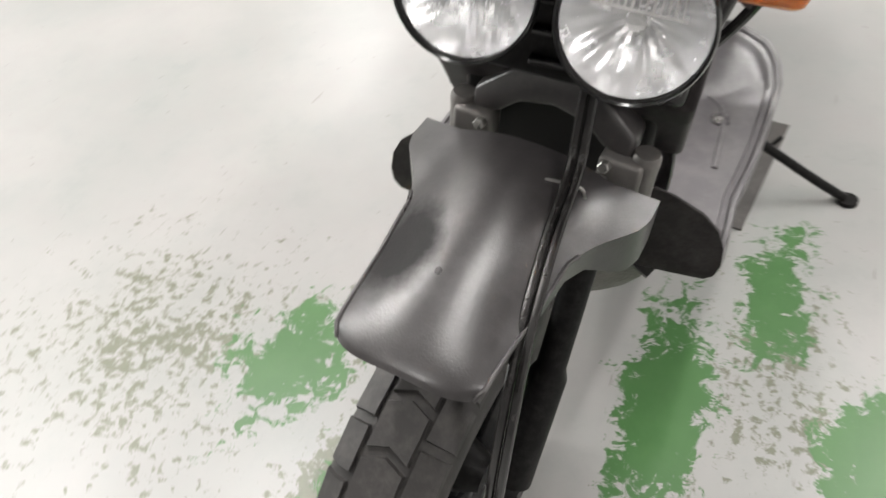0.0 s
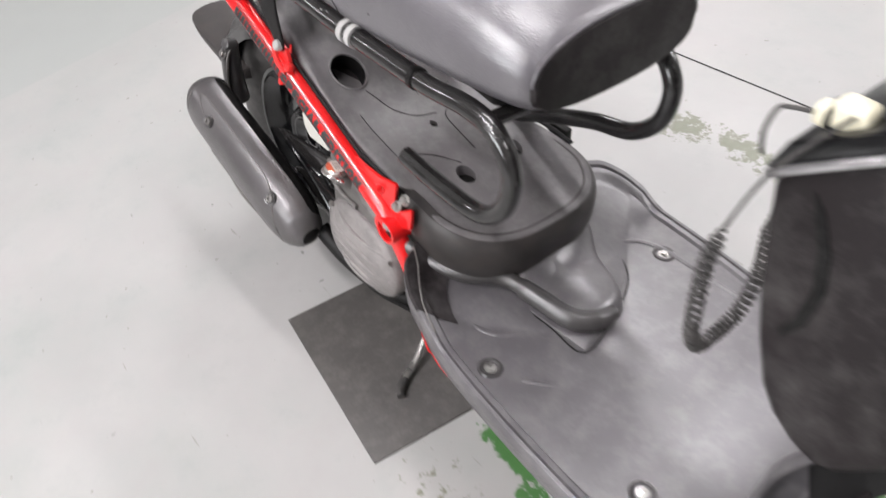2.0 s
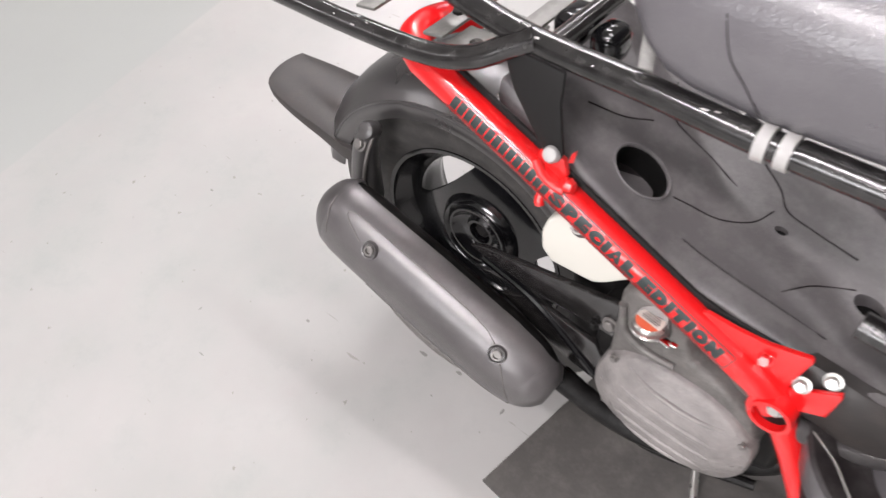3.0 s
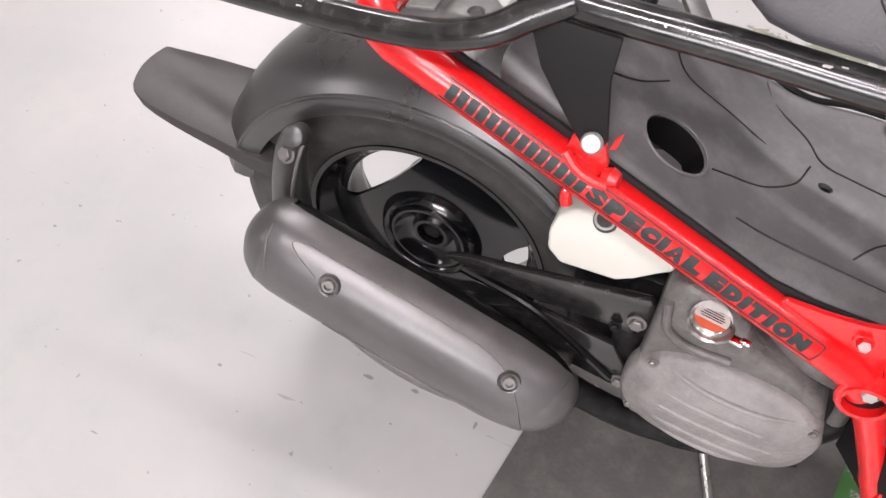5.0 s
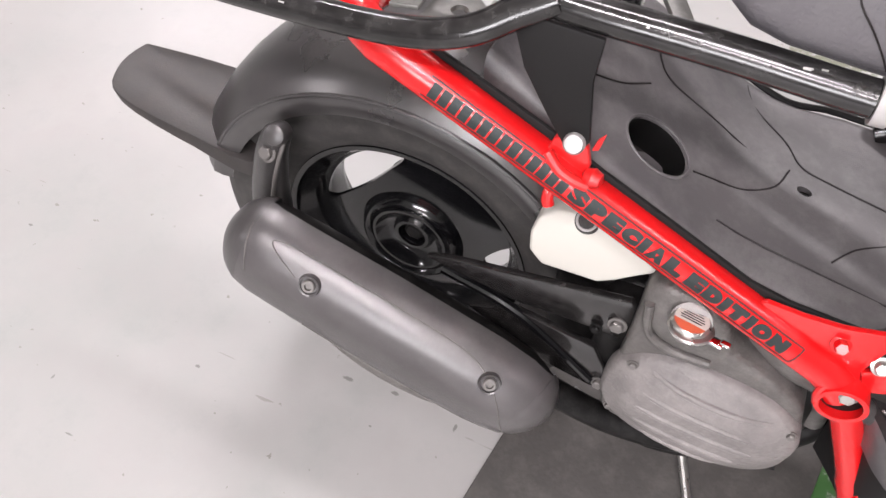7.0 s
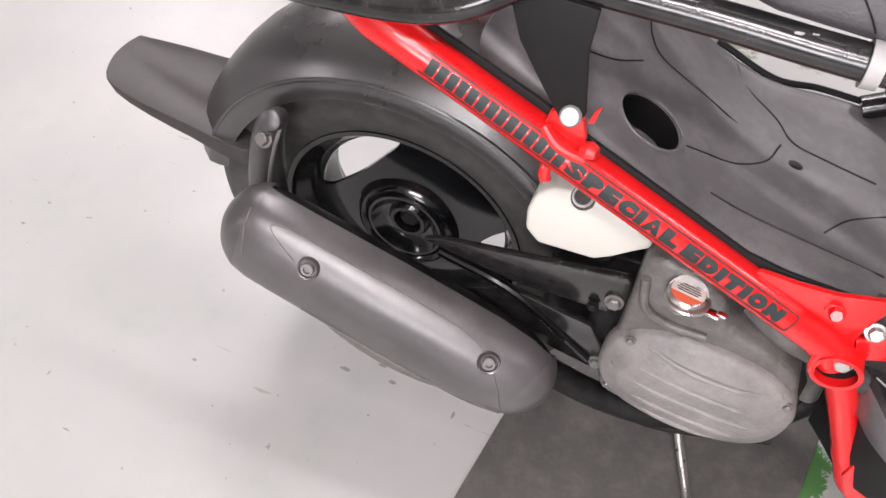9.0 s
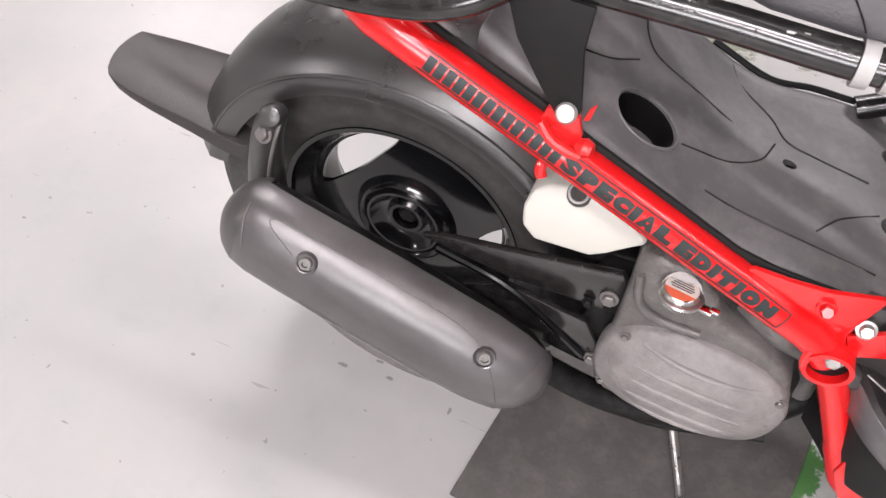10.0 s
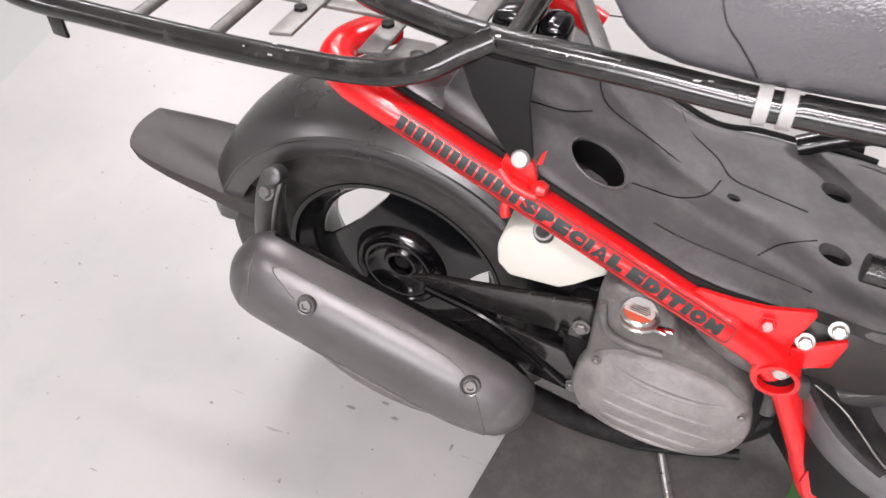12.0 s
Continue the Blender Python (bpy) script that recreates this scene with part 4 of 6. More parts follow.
def decal_letter(letter, u, width, height):
    """One letter stretched to fill its cell, laid round the tube."""
    curve = bpy.data.curves.new("letter", "FONT")
    curve.body, curve.size, curve.extrude, curve.offset = letter, 0.014, 0.00015, 0.0019
    tmp = new("letter", curve)
    bpy.context.view_layer.update()
    me = bpy.data.meshes.new_from_object(tmp.evaluated_get(bpy.context.evaluated_depsgraph_get()))
    bpy.data.objects.remove(tmp)
    bm = bmesh.new()
    bm.from_mesh(me)
    bpy.data.meshes.remove(me)
    xs, ys = [v.co.x for v in bm.verts], [v.co.y for v in bm.verts]
    kx, ky = width / (max(xs) - min(xs)), height / (max(ys) - min(ys))
    for v in bm.verts:
        v.co.x = u + (v.co.x - min(xs)) * kx
        v.co.y = (v.co.y - min(ys)) * ky - height / 2
    for k in range(1, 8):
        bmesh.ops.bisect_plane(bm, geom=bm.verts[:] + bm.edges[:] + bm.faces[:], plane_co=(0, -height / 2 + height * k / 8, 0), plane_no=(0, 1, 0))
    return wrapped(bm, 0.0004)


DEC_H = 0.0122
at = 0.1675
for letter in "SPECIAL EDITION":
    wide = {"I": 0.0064, " ": 0.0030}.get(letter, 0.0146)
    if letter != " ":
        part("decal_letter", decal_letter(letter, at, wide, DEC_H), LETTER, red_right, smooth=0)
    at += wide + 0.0010
for k in range(14):
    u = 0.048 + 0.0084 * k
    part("decal_bar", strip(u, u + 0.0070, -DEC_H / 2, DEC_H / 2, 3), LETTER, red_right, smooth=0)
for v in (-0.0082, 0.0082):
    part("decal_line", strip(0.044, 0.3735, v - 0.0005, v + 0.0005, 40), LETTER, red_right, smooth=0)
part("decal_line", strip(0.3735, 0.3745, -0.0082, 0.0082, 2), LETTER, red_right, smooth=0)


# ---- seat rails, rack and seat ----
def rails():
    r = holder("seat_rail", "gloss black tubular seat rails and rear rack")
    for sign in (-1, 1):
        def put(name, bm, mat, label=""):
            return part(name, bm if sign < 0 else mirrored(bm), mat, r, label)
        put("side_tube", sweep(bmesh.new(), rounded([(0.03, -0.120, 0.640), (0.06, -0.128, 0.634), (0.14, -0.134, 0.622), (0.25, -0.135, 0.617), (0.34, -0.135, 0.611), (0.48, -0.135, 0.609)] + (
            [(0.555, -0.135, 0.615), (0.597, -0.135, 0.605), (0.621, -0.135, 0.570), (0.612, -0.135, 0.522), (0.575, -0.135, 0.490), (0.50, -0.135, 0.487), (0.44, -0.135, 0.492)] if sign < 0 else
            [(0.555, -0.126, 0.613), (0.597, -0.113, 0.602), (0.621, -0.108, 0.570), (0.612, -0.108, 0.522), (0.575, -0.108, 0.488), (0.52, -0.107, 0.474), (0.47, -0.102, 0.458), (0.42, -0.096, 0.440), (0.39, -0.090, 0.428)]), steps=8), 0.0112, 20), TUBE)
        for x in (0.334, 0.350):
            put("clamp", sweep(bmesh.new(), [(x, -0.135, 0.611 + 0.0), (x + 0.009, -0.135, 0.611)], 0.0142, 24), CLAMP, "pale grey clamp ring")
        put("sleeve", sweep(bmesh.new(), [(0.362, -0.135, 0.611), (0.47, -0.135, 0.609)], 0.0119, 20), TUBE)
        put("clamp", sweep(bmesh.new(), [(0.466, -0.135, 0.609), (0.473, -0.135, 0.609)], 0.0130, 24), DARK)
        put("stay_plate", slab([(0.124, 0.616), (0.184, 0.612), (0.1815, 0.580), (0.187, 0.533), (0.182, 0.522), (0.172, 0.521), (0.156, 0.545), (0.136, 0.578)], -0.147, -0.143, bevel=0.0012), SPLASH, "flat black steel stay")
    rng = random.Random(5)
    for k in range(11):
        x = rng.uniform(-0.12, 0.32)
        y, z = (-0.160, 0.588) if x < 0.06 else (-0.135, float(np.interp(x, [0.14, 0.25, 0.34], [0.622, 0.617, 0.611])))
        if 0.06 < x < 0.14:
            continue
        a = radians(rng.uniform(70, 150))
        out = 0.0104 if x < 0.06 else 0.0111
        part("chip", moved(block((0, 0, 0), (rng.uniform(0.0015, 0.0045), rng.uniform(0.0008, 0.0016), 0.0004), 0), pose(x, y + out * math.cos(a), z + out * math.sin(a), math.degrees(a) - 90)), BRIGHT, r)
    part("cross_tube", tube([(0.575, -0.135, 0.606), (0.582, 0.0, 0.606), (0.575, 0.135, 0.606)], 0.009, 14), TUBE, r)
    part("cross_tube", tube([(0.16, -0.135, 0.618), (0.16, 0.135, 0.618)], 0.009, 14, 2), TUBE, r)
    part("rack_loop", sweep(bmesh.new(), rounded([(0.150, -0.137, 0.625), (0.128, -0.145, 0.614), (0.098, -0.156, 0.599), (0.05, -0.160, 0.589), (-0.05, -0.160, 0.586), (-0.18, -0.160, 0.589), (-0.29, -0.158, 0.594), (-0.335, -0.135, 0.597), (-0.352, -0.09, 0.598),
                                                 (-0.355, 0.0, 0.598), (-0.352, 0.09, 0.598), (-0.335, 0.135, 0.597), (-0.29, 0.158, 0.594), (-0.18, 0.160, 0.589), (-0.05, 0.160, 0.586), (0.05, 0.160, 0.589), (0.098, 0.156, 0.599), (0.128, 0.145, 0.614), (0.150, 0.137, 0.625)]), 0.0105, 18), TUBE, r)
    for x in (-0.25, -0.17, -0.09):
        part("rack_bar", tube([(x, -0.157, 0.590), (x, 0.157, 0.590)], 0.0055, 12, 2), RACK, r)
    for sign in (-1, 1):
        part("rack_strip", slab([(-0.345, sign * 0.080), (0.125, sign * 0.080), (0.125, sign * 0.094), (-0.345, sign * 0.094)], 0.5965, 0.600, "z", 0.001), RACK, r, "flat grey steel strip")
        corner = part("corner_plate", slab([(0.064, sign * 0.156), (0.064, sign * 0.112), (0.092, sign * 0.112), (0.120, sign * 0.140), (0.110, sign * 0.152)], 0.592, 0.5955, "z", 0.001), RACK, r, "small drilled steel corner plate")
        cut(corner, [slab([(0.085 + 0.006 * math.cos(k * 0.393), sign * 0.131 + 0.006 * math.sin(k * 0.393)) for k in range(16)], 0.58, 0.61, "z")])
    for x, w in ((-0.024, 0.019), (0.055, 0.019), (0.114, 0.019)):
        plate = part("rack_plate", slab([(x - w / 2, -0.154), (x + w / 2, -0.150), (x + w / 2, 0.150), (x - w / 2, 0.154)], 0.6005, 0.604, "z", 0.001), RACK, r, "flat grey steel rack plate")
        for sign in (-1, 1):
            part("nut", moved(bolt_mesh(0.0055, 0.003, False), pose(x - 0.003, sign * 0.113, 0.604)), DARK, plate)
    part("lock_pad", joined(block((0.140, -0.062, 0.598), (0.030, 0.040, 0.030), 0.010), block((0.176, -0.066, 0.594), (0.028, 0.036, 0.034), 0.011)), GLOSS, r, "rounded black rubber seat pads")
    part("brace", slab([(0.176, -0.010), (0.190, -0.006), (0.229, -0.090), (0.216, -0.092)], 0.594, 0.600, "z", 0.001), RACK, r, "grey flat steel brace")
    part("tab", slab([(-0.262, 0.585), (-0.246, 0.585), (-0.246, 0.560), (-0.262, 0.562)], -0.162, -0.158, bevel=0.001), TUBE, r)


rails()


def ring_section(x, half, z0, z1, n=44, power=0.62):
    out = []
    zc, zh = (z0 + z1) / 2, (z1 - z0) / 2
    for k in range(n):
        t = 2 * math.pi * k / n
        c, s = math.cos(t), math.sin(t)
        out.append((x, half * math.copysign(abs(c) ** power, c), zc + zh * math.copysign(abs(s) ** (power if s > 0 else power * 0.7), s)))
    return out


def seat():
    s = holder("seat", "long grey-black grained vinyl seat with rounded front")
    bm = bmesh.new()
    rows = [(0.214, 0.112, 0.686, 0.712), (0.218, 0.124, 0.674, 0.720), (0.228, 0.133, 0.653, 0.729), (0.241, 0.138, 0.632, 0.735), (0.258, 0.141, 0.617, 0.739), (0.280, 0.142, 0.610, 0.741), (0.33, 0.143, 0.605, 0.742),
            (0.40, 0.143, 0.604, 0.742), (0.47, 0.141, 0.606, 0.738), (0.54, 0.137, 0.609, 0.731), (0.575, 0.133, 0.610, 0.724), (0.598, 0.128, 0.611, 0.717), (0.611, 0.123, 0.613, 0.711), (0.619, 0.118, 0.616, 0.706), (0.6235, 0.112, 0.620, 0.700), (0.6245, 0.105, 0.626, 0.694)]
    skin(bm, [ring_section(*r, power=float(np.interp(r[0], [0.30, 0.45, 0.56, 0.626], [0.64, 0.68, 0.80, 0.86]))) for r in rows])
    cushion = part("cushion", bm, VINYL, s, smooth=70)
    # same vinyl as the cushion; the forward face's shade is painted darker
    bm = bmesh.new()
    skin(bm, [[(x, y, z) for _, y, z in ring_section(0, h, z0, z1, power=0.86)] for x, h, z0, z1 in ((0.620, 0.1165, 0.6165, 0.7045), (0.6262, 0.1135, 0.619, 0.7015), (0.6268, 0.108, 0.624, 0.696), (0.6268, 0.05, 0.645, 0.675))])
    part("front_shade_panel", bm, COLUMN, cushion, "flat seat front with its shade put into a darker colour", smooth=50)
    part("piping", tube([(0.6235, y, z) for _, y, z in ring_section(0, 0.1165, 0.617, 0.7045, power=0.86)[:23]], 0.0018, 8, 2), VINYL, cushion)
    part("seam", tube([(0.331, -0.1392, 0.632), (0.325, -0.1415, 0.642), (0.316, -0.1424, 0.654), (0.305, -0.1426, 0.667), (0.299, -0.1422, 0.682), (0.295, -0.1405, 0.697)], 0.0006, 6, 4), COLUMN, cushion)
    part("base_plate", slab([(0.27, -0.085), (0.48, -0.10), (0.565, -0.112), (0.588, -0.09), (0.588, 0.09), (0.565, 0.112), (0.48, 0.10), (0.27, 0.085)], 0.611, 0.636, "z", 0.004), SPLASH, s)


seat()


# ---- tray under the seat ----
def tray_z(x):
    return float(np.interp(x, [0.02, 0.10, 0.205, 0.26, 0.289, 0.32, 0.344, 0.409, 0.45, 0.52, 0.58], [0.60, 0.560, 0.497, 0.463, 0.449, 0.440, 0.435, 0.423, 0.411, 0.392, 0.380]))


def tray():
    t = holder("under_seat_tray", "dusty charcoal plastic tray with grooves and drain holes")
    n = 44
    outline = []
    for k in range(n + 1):
        a = math.pi * (k / n - 0.5)
        far = a > 0
        outline.append((0.455 + 0.105 * abs(math.cos(a)) ** (0.75 if far else 1.0), 0.128 * math.copysign(abs(math.sin(a)) ** (0.62 if far else 0.8), math.sin(a))))
    side = [0.455 - 0.355 * k / 16 for k in range(1, 17)]
    outline += [(x, 0.128 - 0.10 * max(0, 0.20 - x)) for x in side] + [(x, -0.128 + 0.10 * max(0, 0.20 - x)) for x in side[::-1]]
    outline = [(x, y if y < 0 else y * float(np.interp(x, [0.24, 0.31, 0.36, 0.40, 0.45, 0.50], [0.62, 0.61, 0.74, 0.78, 0.93, 1.0]))) for x, y in outline]
    rings = []

    def ring(f, drop, low=None):
        out = []
        for x, y in outline:
            sx = min(max(x, 0.14), 0.44)
            px, py = sx + f * (x - sx), f * y
            z = tray_z(px) - drop
            if low is not None:
                z = float(np.interp(px, [0.36, 0.46], [tray_z(px) - 0.05, low]))
            elif drop > 0.03:
                z = max(z, float(np.interp(px, [0.36, 0.46], [tray_z(px) - 0.045, 0.325])))
            if low is None:
                z -= 0.34 * max(0.0, -0.099 - py) * float(np.interp(px, [0.25, 0.31, 0.44, 0.47], [0, 1, 1, 0]))
            out.append((px, py, z))
        return out
    for f, d in ((0.0, 0), (0.2, 0), (0.4, 0), (0.6, 0), (0.75, 0), (0.774, 0), (0.80, 0), (0.84, 0), (0.87, -0.0004), (0.90, -0.001), (0.94, -0.001), (0.97, 0.0005), (0.99, 0.004), (1.005, 0.014), (1.0, 0.045), (0.94, 0.09)):
        rings.append(ring(f, d))
    rings.append(ring(0.92, 0, 0.320))
    bm = bmesh.new()
    skin(bm, rings, caps=False)
    bmesh.ops.remove_doubles(bm, verts=bm.verts[:], dist=1e-5)
    bmesh.ops.holes_fill(bm, edges=[e for e in bm.edges if len(e.link_faces) == 1], sides=0)
    body = part("tray_body", bm, TRAY, t, smooth=40)
    # dark skin over the lower wall; the shade there is in its colour
    bm = bmesh.new()
    back = [k for k, (x, y) in enumerate(outline) if y < 0 and x > 0.28 and k > n]
    front = [outline[k] for k in back] + [(x, y) for k, (x, y) in enumerate(outline) if k <= n or (y >= 0 and x > 0.28)]

    def wall(k, drop, low=None):
        out = []
        for x, y in front:
            px = min(x, 0.44) + (x - min(x, 0.44)) * k
            z = tray_z(px) - drop - 0.014 * float(np.interp(px, [0.36, 0.455], [1, 0]))
            if low is not None:
                z = float(np.interp(px, [0.36, 0.46], [tray_z(px) - 0.052, low]))
            out.append((px, y * k, z))
        return out
    skin(bm, [wall(0.86, 0.001), wall(0.875, -0.0012), wall(0.97, 0.0002), wall(1.003, 0.006), wall(1.018, 0.018), wall(1.008, 0.045), wall(0.945, 0, 0.316)], closed=False, caps=False)
    part("skirt_shade", bm, WORN, t, "darker skin with the shade of the tray's lower wall in its colour", smooth=40)
    holes = []
    turn = pose(0.226, -0.074, 0.485, 0, 28, 0)
    holes.append(moved(slab([(0.0285 * math.cos(a), 0.023 * math.sin(a)) for a in [2 * math.pi * k / 28 for k in range(28)]], -0.035, 0.03, "z"), turn))
    for x, y, r in ((0.433, 0.046, 0.015), (0.437, -0.040, 0.015), (0.343, -0.019, 0.0062)):
        holes.append(slab([(x + r * math.cos(a), y + 0.8 * r * math.sin(a)) for a in [2 * math.pi * k / 20 for k in range(20)]], 0.38, 0.50, "z"))
    cut(body, holes)
    # dark plates close the holes and paint the shade inside them
    part("hole_floor_shade", moved(slab([(0.0285 * math.cos(k * 0.2244), 0.023 * math.sin(k * 0.2244)) for k in range(28)], -0.0345, -0.030, "z"), turn), COLUMN, t)
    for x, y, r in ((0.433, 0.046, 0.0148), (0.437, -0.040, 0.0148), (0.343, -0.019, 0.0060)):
        part("hole_floor_shade", slab([(x + r * math.cos(k * 0.314), y + 0.8 * r * math.sin(k * 0.314)) for k in range(20)], 0.381, tray_z(x) - (0.012 if r > 0.01 else 0.005), "z"), DARK, t)
    lips = moved(sweep(bmesh.new(), [(0.0300 * math.cos(a), 0.0245 * math.sin(a), 0.0) for a in [2 * math.pi * k / 36 for k in range(36)]], 0.0013, 8, loop=True), turn)
    part("hole_lip", lips, TRAY, t)
    # dull black sleeve darkens the big hole's wall in place of shade
    bm = bmesh.new()
    skin(bm, [[(0.0280 * math.cos(k * 0.2244), 0.0225 * math.sin(k * 0.2244), z) for k in range(28)] for z in (-0.002, -0.0345)], caps=False)
    bmesh.ops.solidify(bm, geom=bm.faces[:], thickness=0.0004)
    part("hole_wall_shade", moved(bm, turn), SPLASH, t)
    # grooves and crease drawn as dark lines, their shade put into the colour
    for pts in ([(0.158, -0.063), (0.185, -0.044), (0.204, -0.020)], [(0.196, 0.040), (0.204, 0.015), (0.219, 0.001), (0.257, 0.002), (0.29, -0.004)],
                [(0.274, 0.075), (0.288, 0.05), (0.32, 0.028), (0.337, 0.007), (0.364, 0.002), (0.409, -0.001)],
                [(0.256, -0.068), (0.271, -0.061), (0.296, -0.051), (0.319, -0.03), (0.328, -0.003)],
                [(0.3726, -0.0816), (0.382, -0.067), (0.393, -0.054), (0.420, -0.033)],
                [(0.283, -0.0970), (0.3125, -0.0975), (0.360, -0.0982), (0.421, -0.0990)]):
        part("groove_shade", tube([(x, y, tray_z(x) + 0.0001) for x, y in pts], 0.0009, 6, 6), COLUMN, t)
    part("edge_trim", tube([(x, y, tray_z(x) + 0.001) for x, y in ((0.255, 0.080), (0.31, 0.079), (0.35, 0.094), (0.39, 0.101), (0.43, 0.114), (0.47, 0.122))], 0.0030, 8, 6), SPLASH, t, "dark rolled edge of the tray")
    part("bracket", block((0.438, 0.130, 0.400), (0.036, 0.014, 0.034), 0.003), DARK, t)
    part("battery_box", block((0.35, -0.02, 0.35), (0.20, 0.13, 0.05), 0.01), DARK, t)


tray()


# ---- floorboard ----
def floorboard():
    fb = holder("floorboard", "scuffed dark grey plastic footboard with raised edges")
    half = [(0.425, 0.110), (0.441, 0.136), (0.458, 0.162), (0.487, 0.178), (0.520, 0.184), (0.60, 0.196), (0.70, 0.205), (0.80, 0.2095), (0.87, 0.2095), (0.930, 0.206), (0.966, 0.194), (0.984, 0.16), (0.988, 0.10), (0.990, 0.0)]
    edge = rounded([(x, -y, 0) for x, y in half], steps=5)
    outline = [(p.x, p.y) for p in edge] + [(p.x, -p.y * float(np.interp(p.x, [0.43, 0.46, 0.52, 0.60, 0.70, 0.80], [1.0, 1.22, 1.27, 1.18, 1.09, 1.0]))) for p in edge[::-1][1:]]

    def ring(f, z):
        out = []
        for x, y in outline:
            px = 0.70 + (x - 0.70) * f
            out.append((px, y * f, z + (0.056 if z > 0.27 else 0.046) * min(1.0, max(0.0, (0.56 - px) / 0.11)) + 0.064 * max(0.0, (px - 0.875) / 0.105) ** 1.6))
        return out
    bm = bmesh.new()
    rings = [ring(0.05, 0.288), ring(0.4, 0.2885), ring(0.7, 0.2875), ring(0.86, 0.286), ring(0.90, 0.2852), ring(0.915, 0.2892), ring(0.945, 0.2895), ring(0.955, 0.2858), ring(0.962, 0.2895), ring(0.985, 0.289), ring(0.997, 0.285), ring(1.0, 0.278), ring(0.995, 0.262), ring(0.97, 0.255), ring(0.3, 0.252)]
    skin(bm, rings)
    board = part("board", bm, BOARD, fb, smooth=40)
    for x, y in ((0.623, -0.157), (0.851, -0.143), (0.626, 0.159), (0.851, 0.143)):
        part("cup", moved(lathe([(0.0, 0.0), (0.0, 0.009), (0.0025, 0.011), (0.003, 0.014), (0.0, 0.016)], (0, 0, 0), steps=26), pose(x, y, 0.2868, 90)), PLASTIC, board)
        bolt(board, (x, y, 0.2868), (0, 0, 1), 0.0052, 0.004)
    # raised middle with soft folds
    lid = [(0.440, 0.168), (0.480, 0.170), (0.530, 0.146), (0.566, 0.121), (0.624, 0.086), (0.655, 0.030), (0.679, -0.052), (0.620, -0.056), (0.545, -0.060), (0.440, -0.070)]
    part("lid", slab(lid, 0.270, 0.2915, "z", 0.002, 2), BOARD, board)
    part("lid_joint", tube([(x * 1.002, y * 1.01, 0.2885) for x, y in lid[1:-1]], 0.0012, 6, 4), DARK, board)
    for pts, r in (([(0.56, 0.10, 0.286), (0.60, 0.16, 0.286), (0.74, 0.17, 0.285)], 0.005), ([(0.662, -0.139, 0.2826), (0.715, -0.099, 0.2816), (0.781, -0.059, 0.280)], 0.0065),
                   ([(0.530, -0.136, 0.2826), (0.585, -0.118, 0.2826), (0.612, -0.080, 0.2816)], 0.0065)):
        part("fold", tube(pts, r, 10), BOARD, board)
    # thin darker sheet over the board's near rear corner
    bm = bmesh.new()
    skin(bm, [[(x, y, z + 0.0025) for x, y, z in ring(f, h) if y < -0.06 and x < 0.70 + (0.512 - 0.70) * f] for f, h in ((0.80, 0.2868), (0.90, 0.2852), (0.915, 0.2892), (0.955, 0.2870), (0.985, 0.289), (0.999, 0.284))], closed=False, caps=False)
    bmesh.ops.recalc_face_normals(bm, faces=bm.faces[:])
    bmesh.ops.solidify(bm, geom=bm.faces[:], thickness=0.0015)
    part("dark_heel", bm, COLUMN, board, "darker rear corner of the footboard", smooth=50)
    # bare wire lying along the board's rear edge
    part("edge_trim", tube([(0.446, -0.136, 0.350), (0.470, -0.148, 0.344), (0.488, -0.160, 0.334), (0.512, -0.172, 0.316), (0.545, -0.180, 0.300)], 0.0010, 6), ALLOY, board, "thin bright wire along the board's rear edge")
    # rounded front wall behind the wheel
    bm = bmesh.new()
    rows = []
    for x, z, w in ((1.002, 0.322, 0.186), (1.003, 0.332, 0.195), (1.004, 0.350, 0.198), (1.007, 0.378, 0.194), (1.012, 0.404, 0.182), (1.018, 0.425, 0.162), (1.026, 0.445, 0.130), (1.034, 0.462, 0.08)):
        rows.append([(x - 0.014 * (v * v), w * v, z) for v in [k / 12 for k in range(-12, 13)]])
    skin(bm, rows, closed=False, caps=False)
    bmesh.ops.recalc_face_normals(bm, faces=bm.faces[:])
    bmesh.ops.solidify(bm, geom=bm.faces[:], thickness=0.004)
    part("splash_wall", bm, COLUMN, fb, "matte black splash wall behind the front wheel")
    for sign in (-1, 1):
        rim = [(x, y, z) for x, y, z in ring(0.996, 0.280) if y * sign > 0.09 and x < 0.70]
        bm = bmesh.new()
        skin(bm, [[(x + 0.012 * f, y * (1 - 0.10 * f), z + (0.215 - z) * f) for x, y, z in rim] for f in (0.0, 0.25, 0.5, 0.75, 1.0)], closed=False, caps=False)
        bmesh.ops.recalc_face_normals(bm, faces=bm.faces[:])
        bmesh.ops.solidify(bm, geom=bm.faces[:], thickness=0.003)
        part("flank", bm, SPLASH, fb, "dark side wall under the footboard", smooth=50)
    bm = bmesh.new()
    skin(bm, [[(x - 0.05 * v * v, w * v, z) for v in [k / 12 for k in range(-12, 13)]] for x, z, w in ((0.985, 0.310, 0.128), (0.978, 0.270, 0.128), (0.968, 0.225, 0.120), (0.962, 0.196, 0.104), (0.958, 0.184, 0.080))], closed=False, caps=False)
    bmesh.ops.recalc_face_normals(bm, faces=bm.faces[:])
    bmesh.ops.solidify(bm, geom=bm.faces[:], thickness=0.004)
    part("lower_cowl", bm, COVER, fb, "pale grey lower cowl under the splash wall")
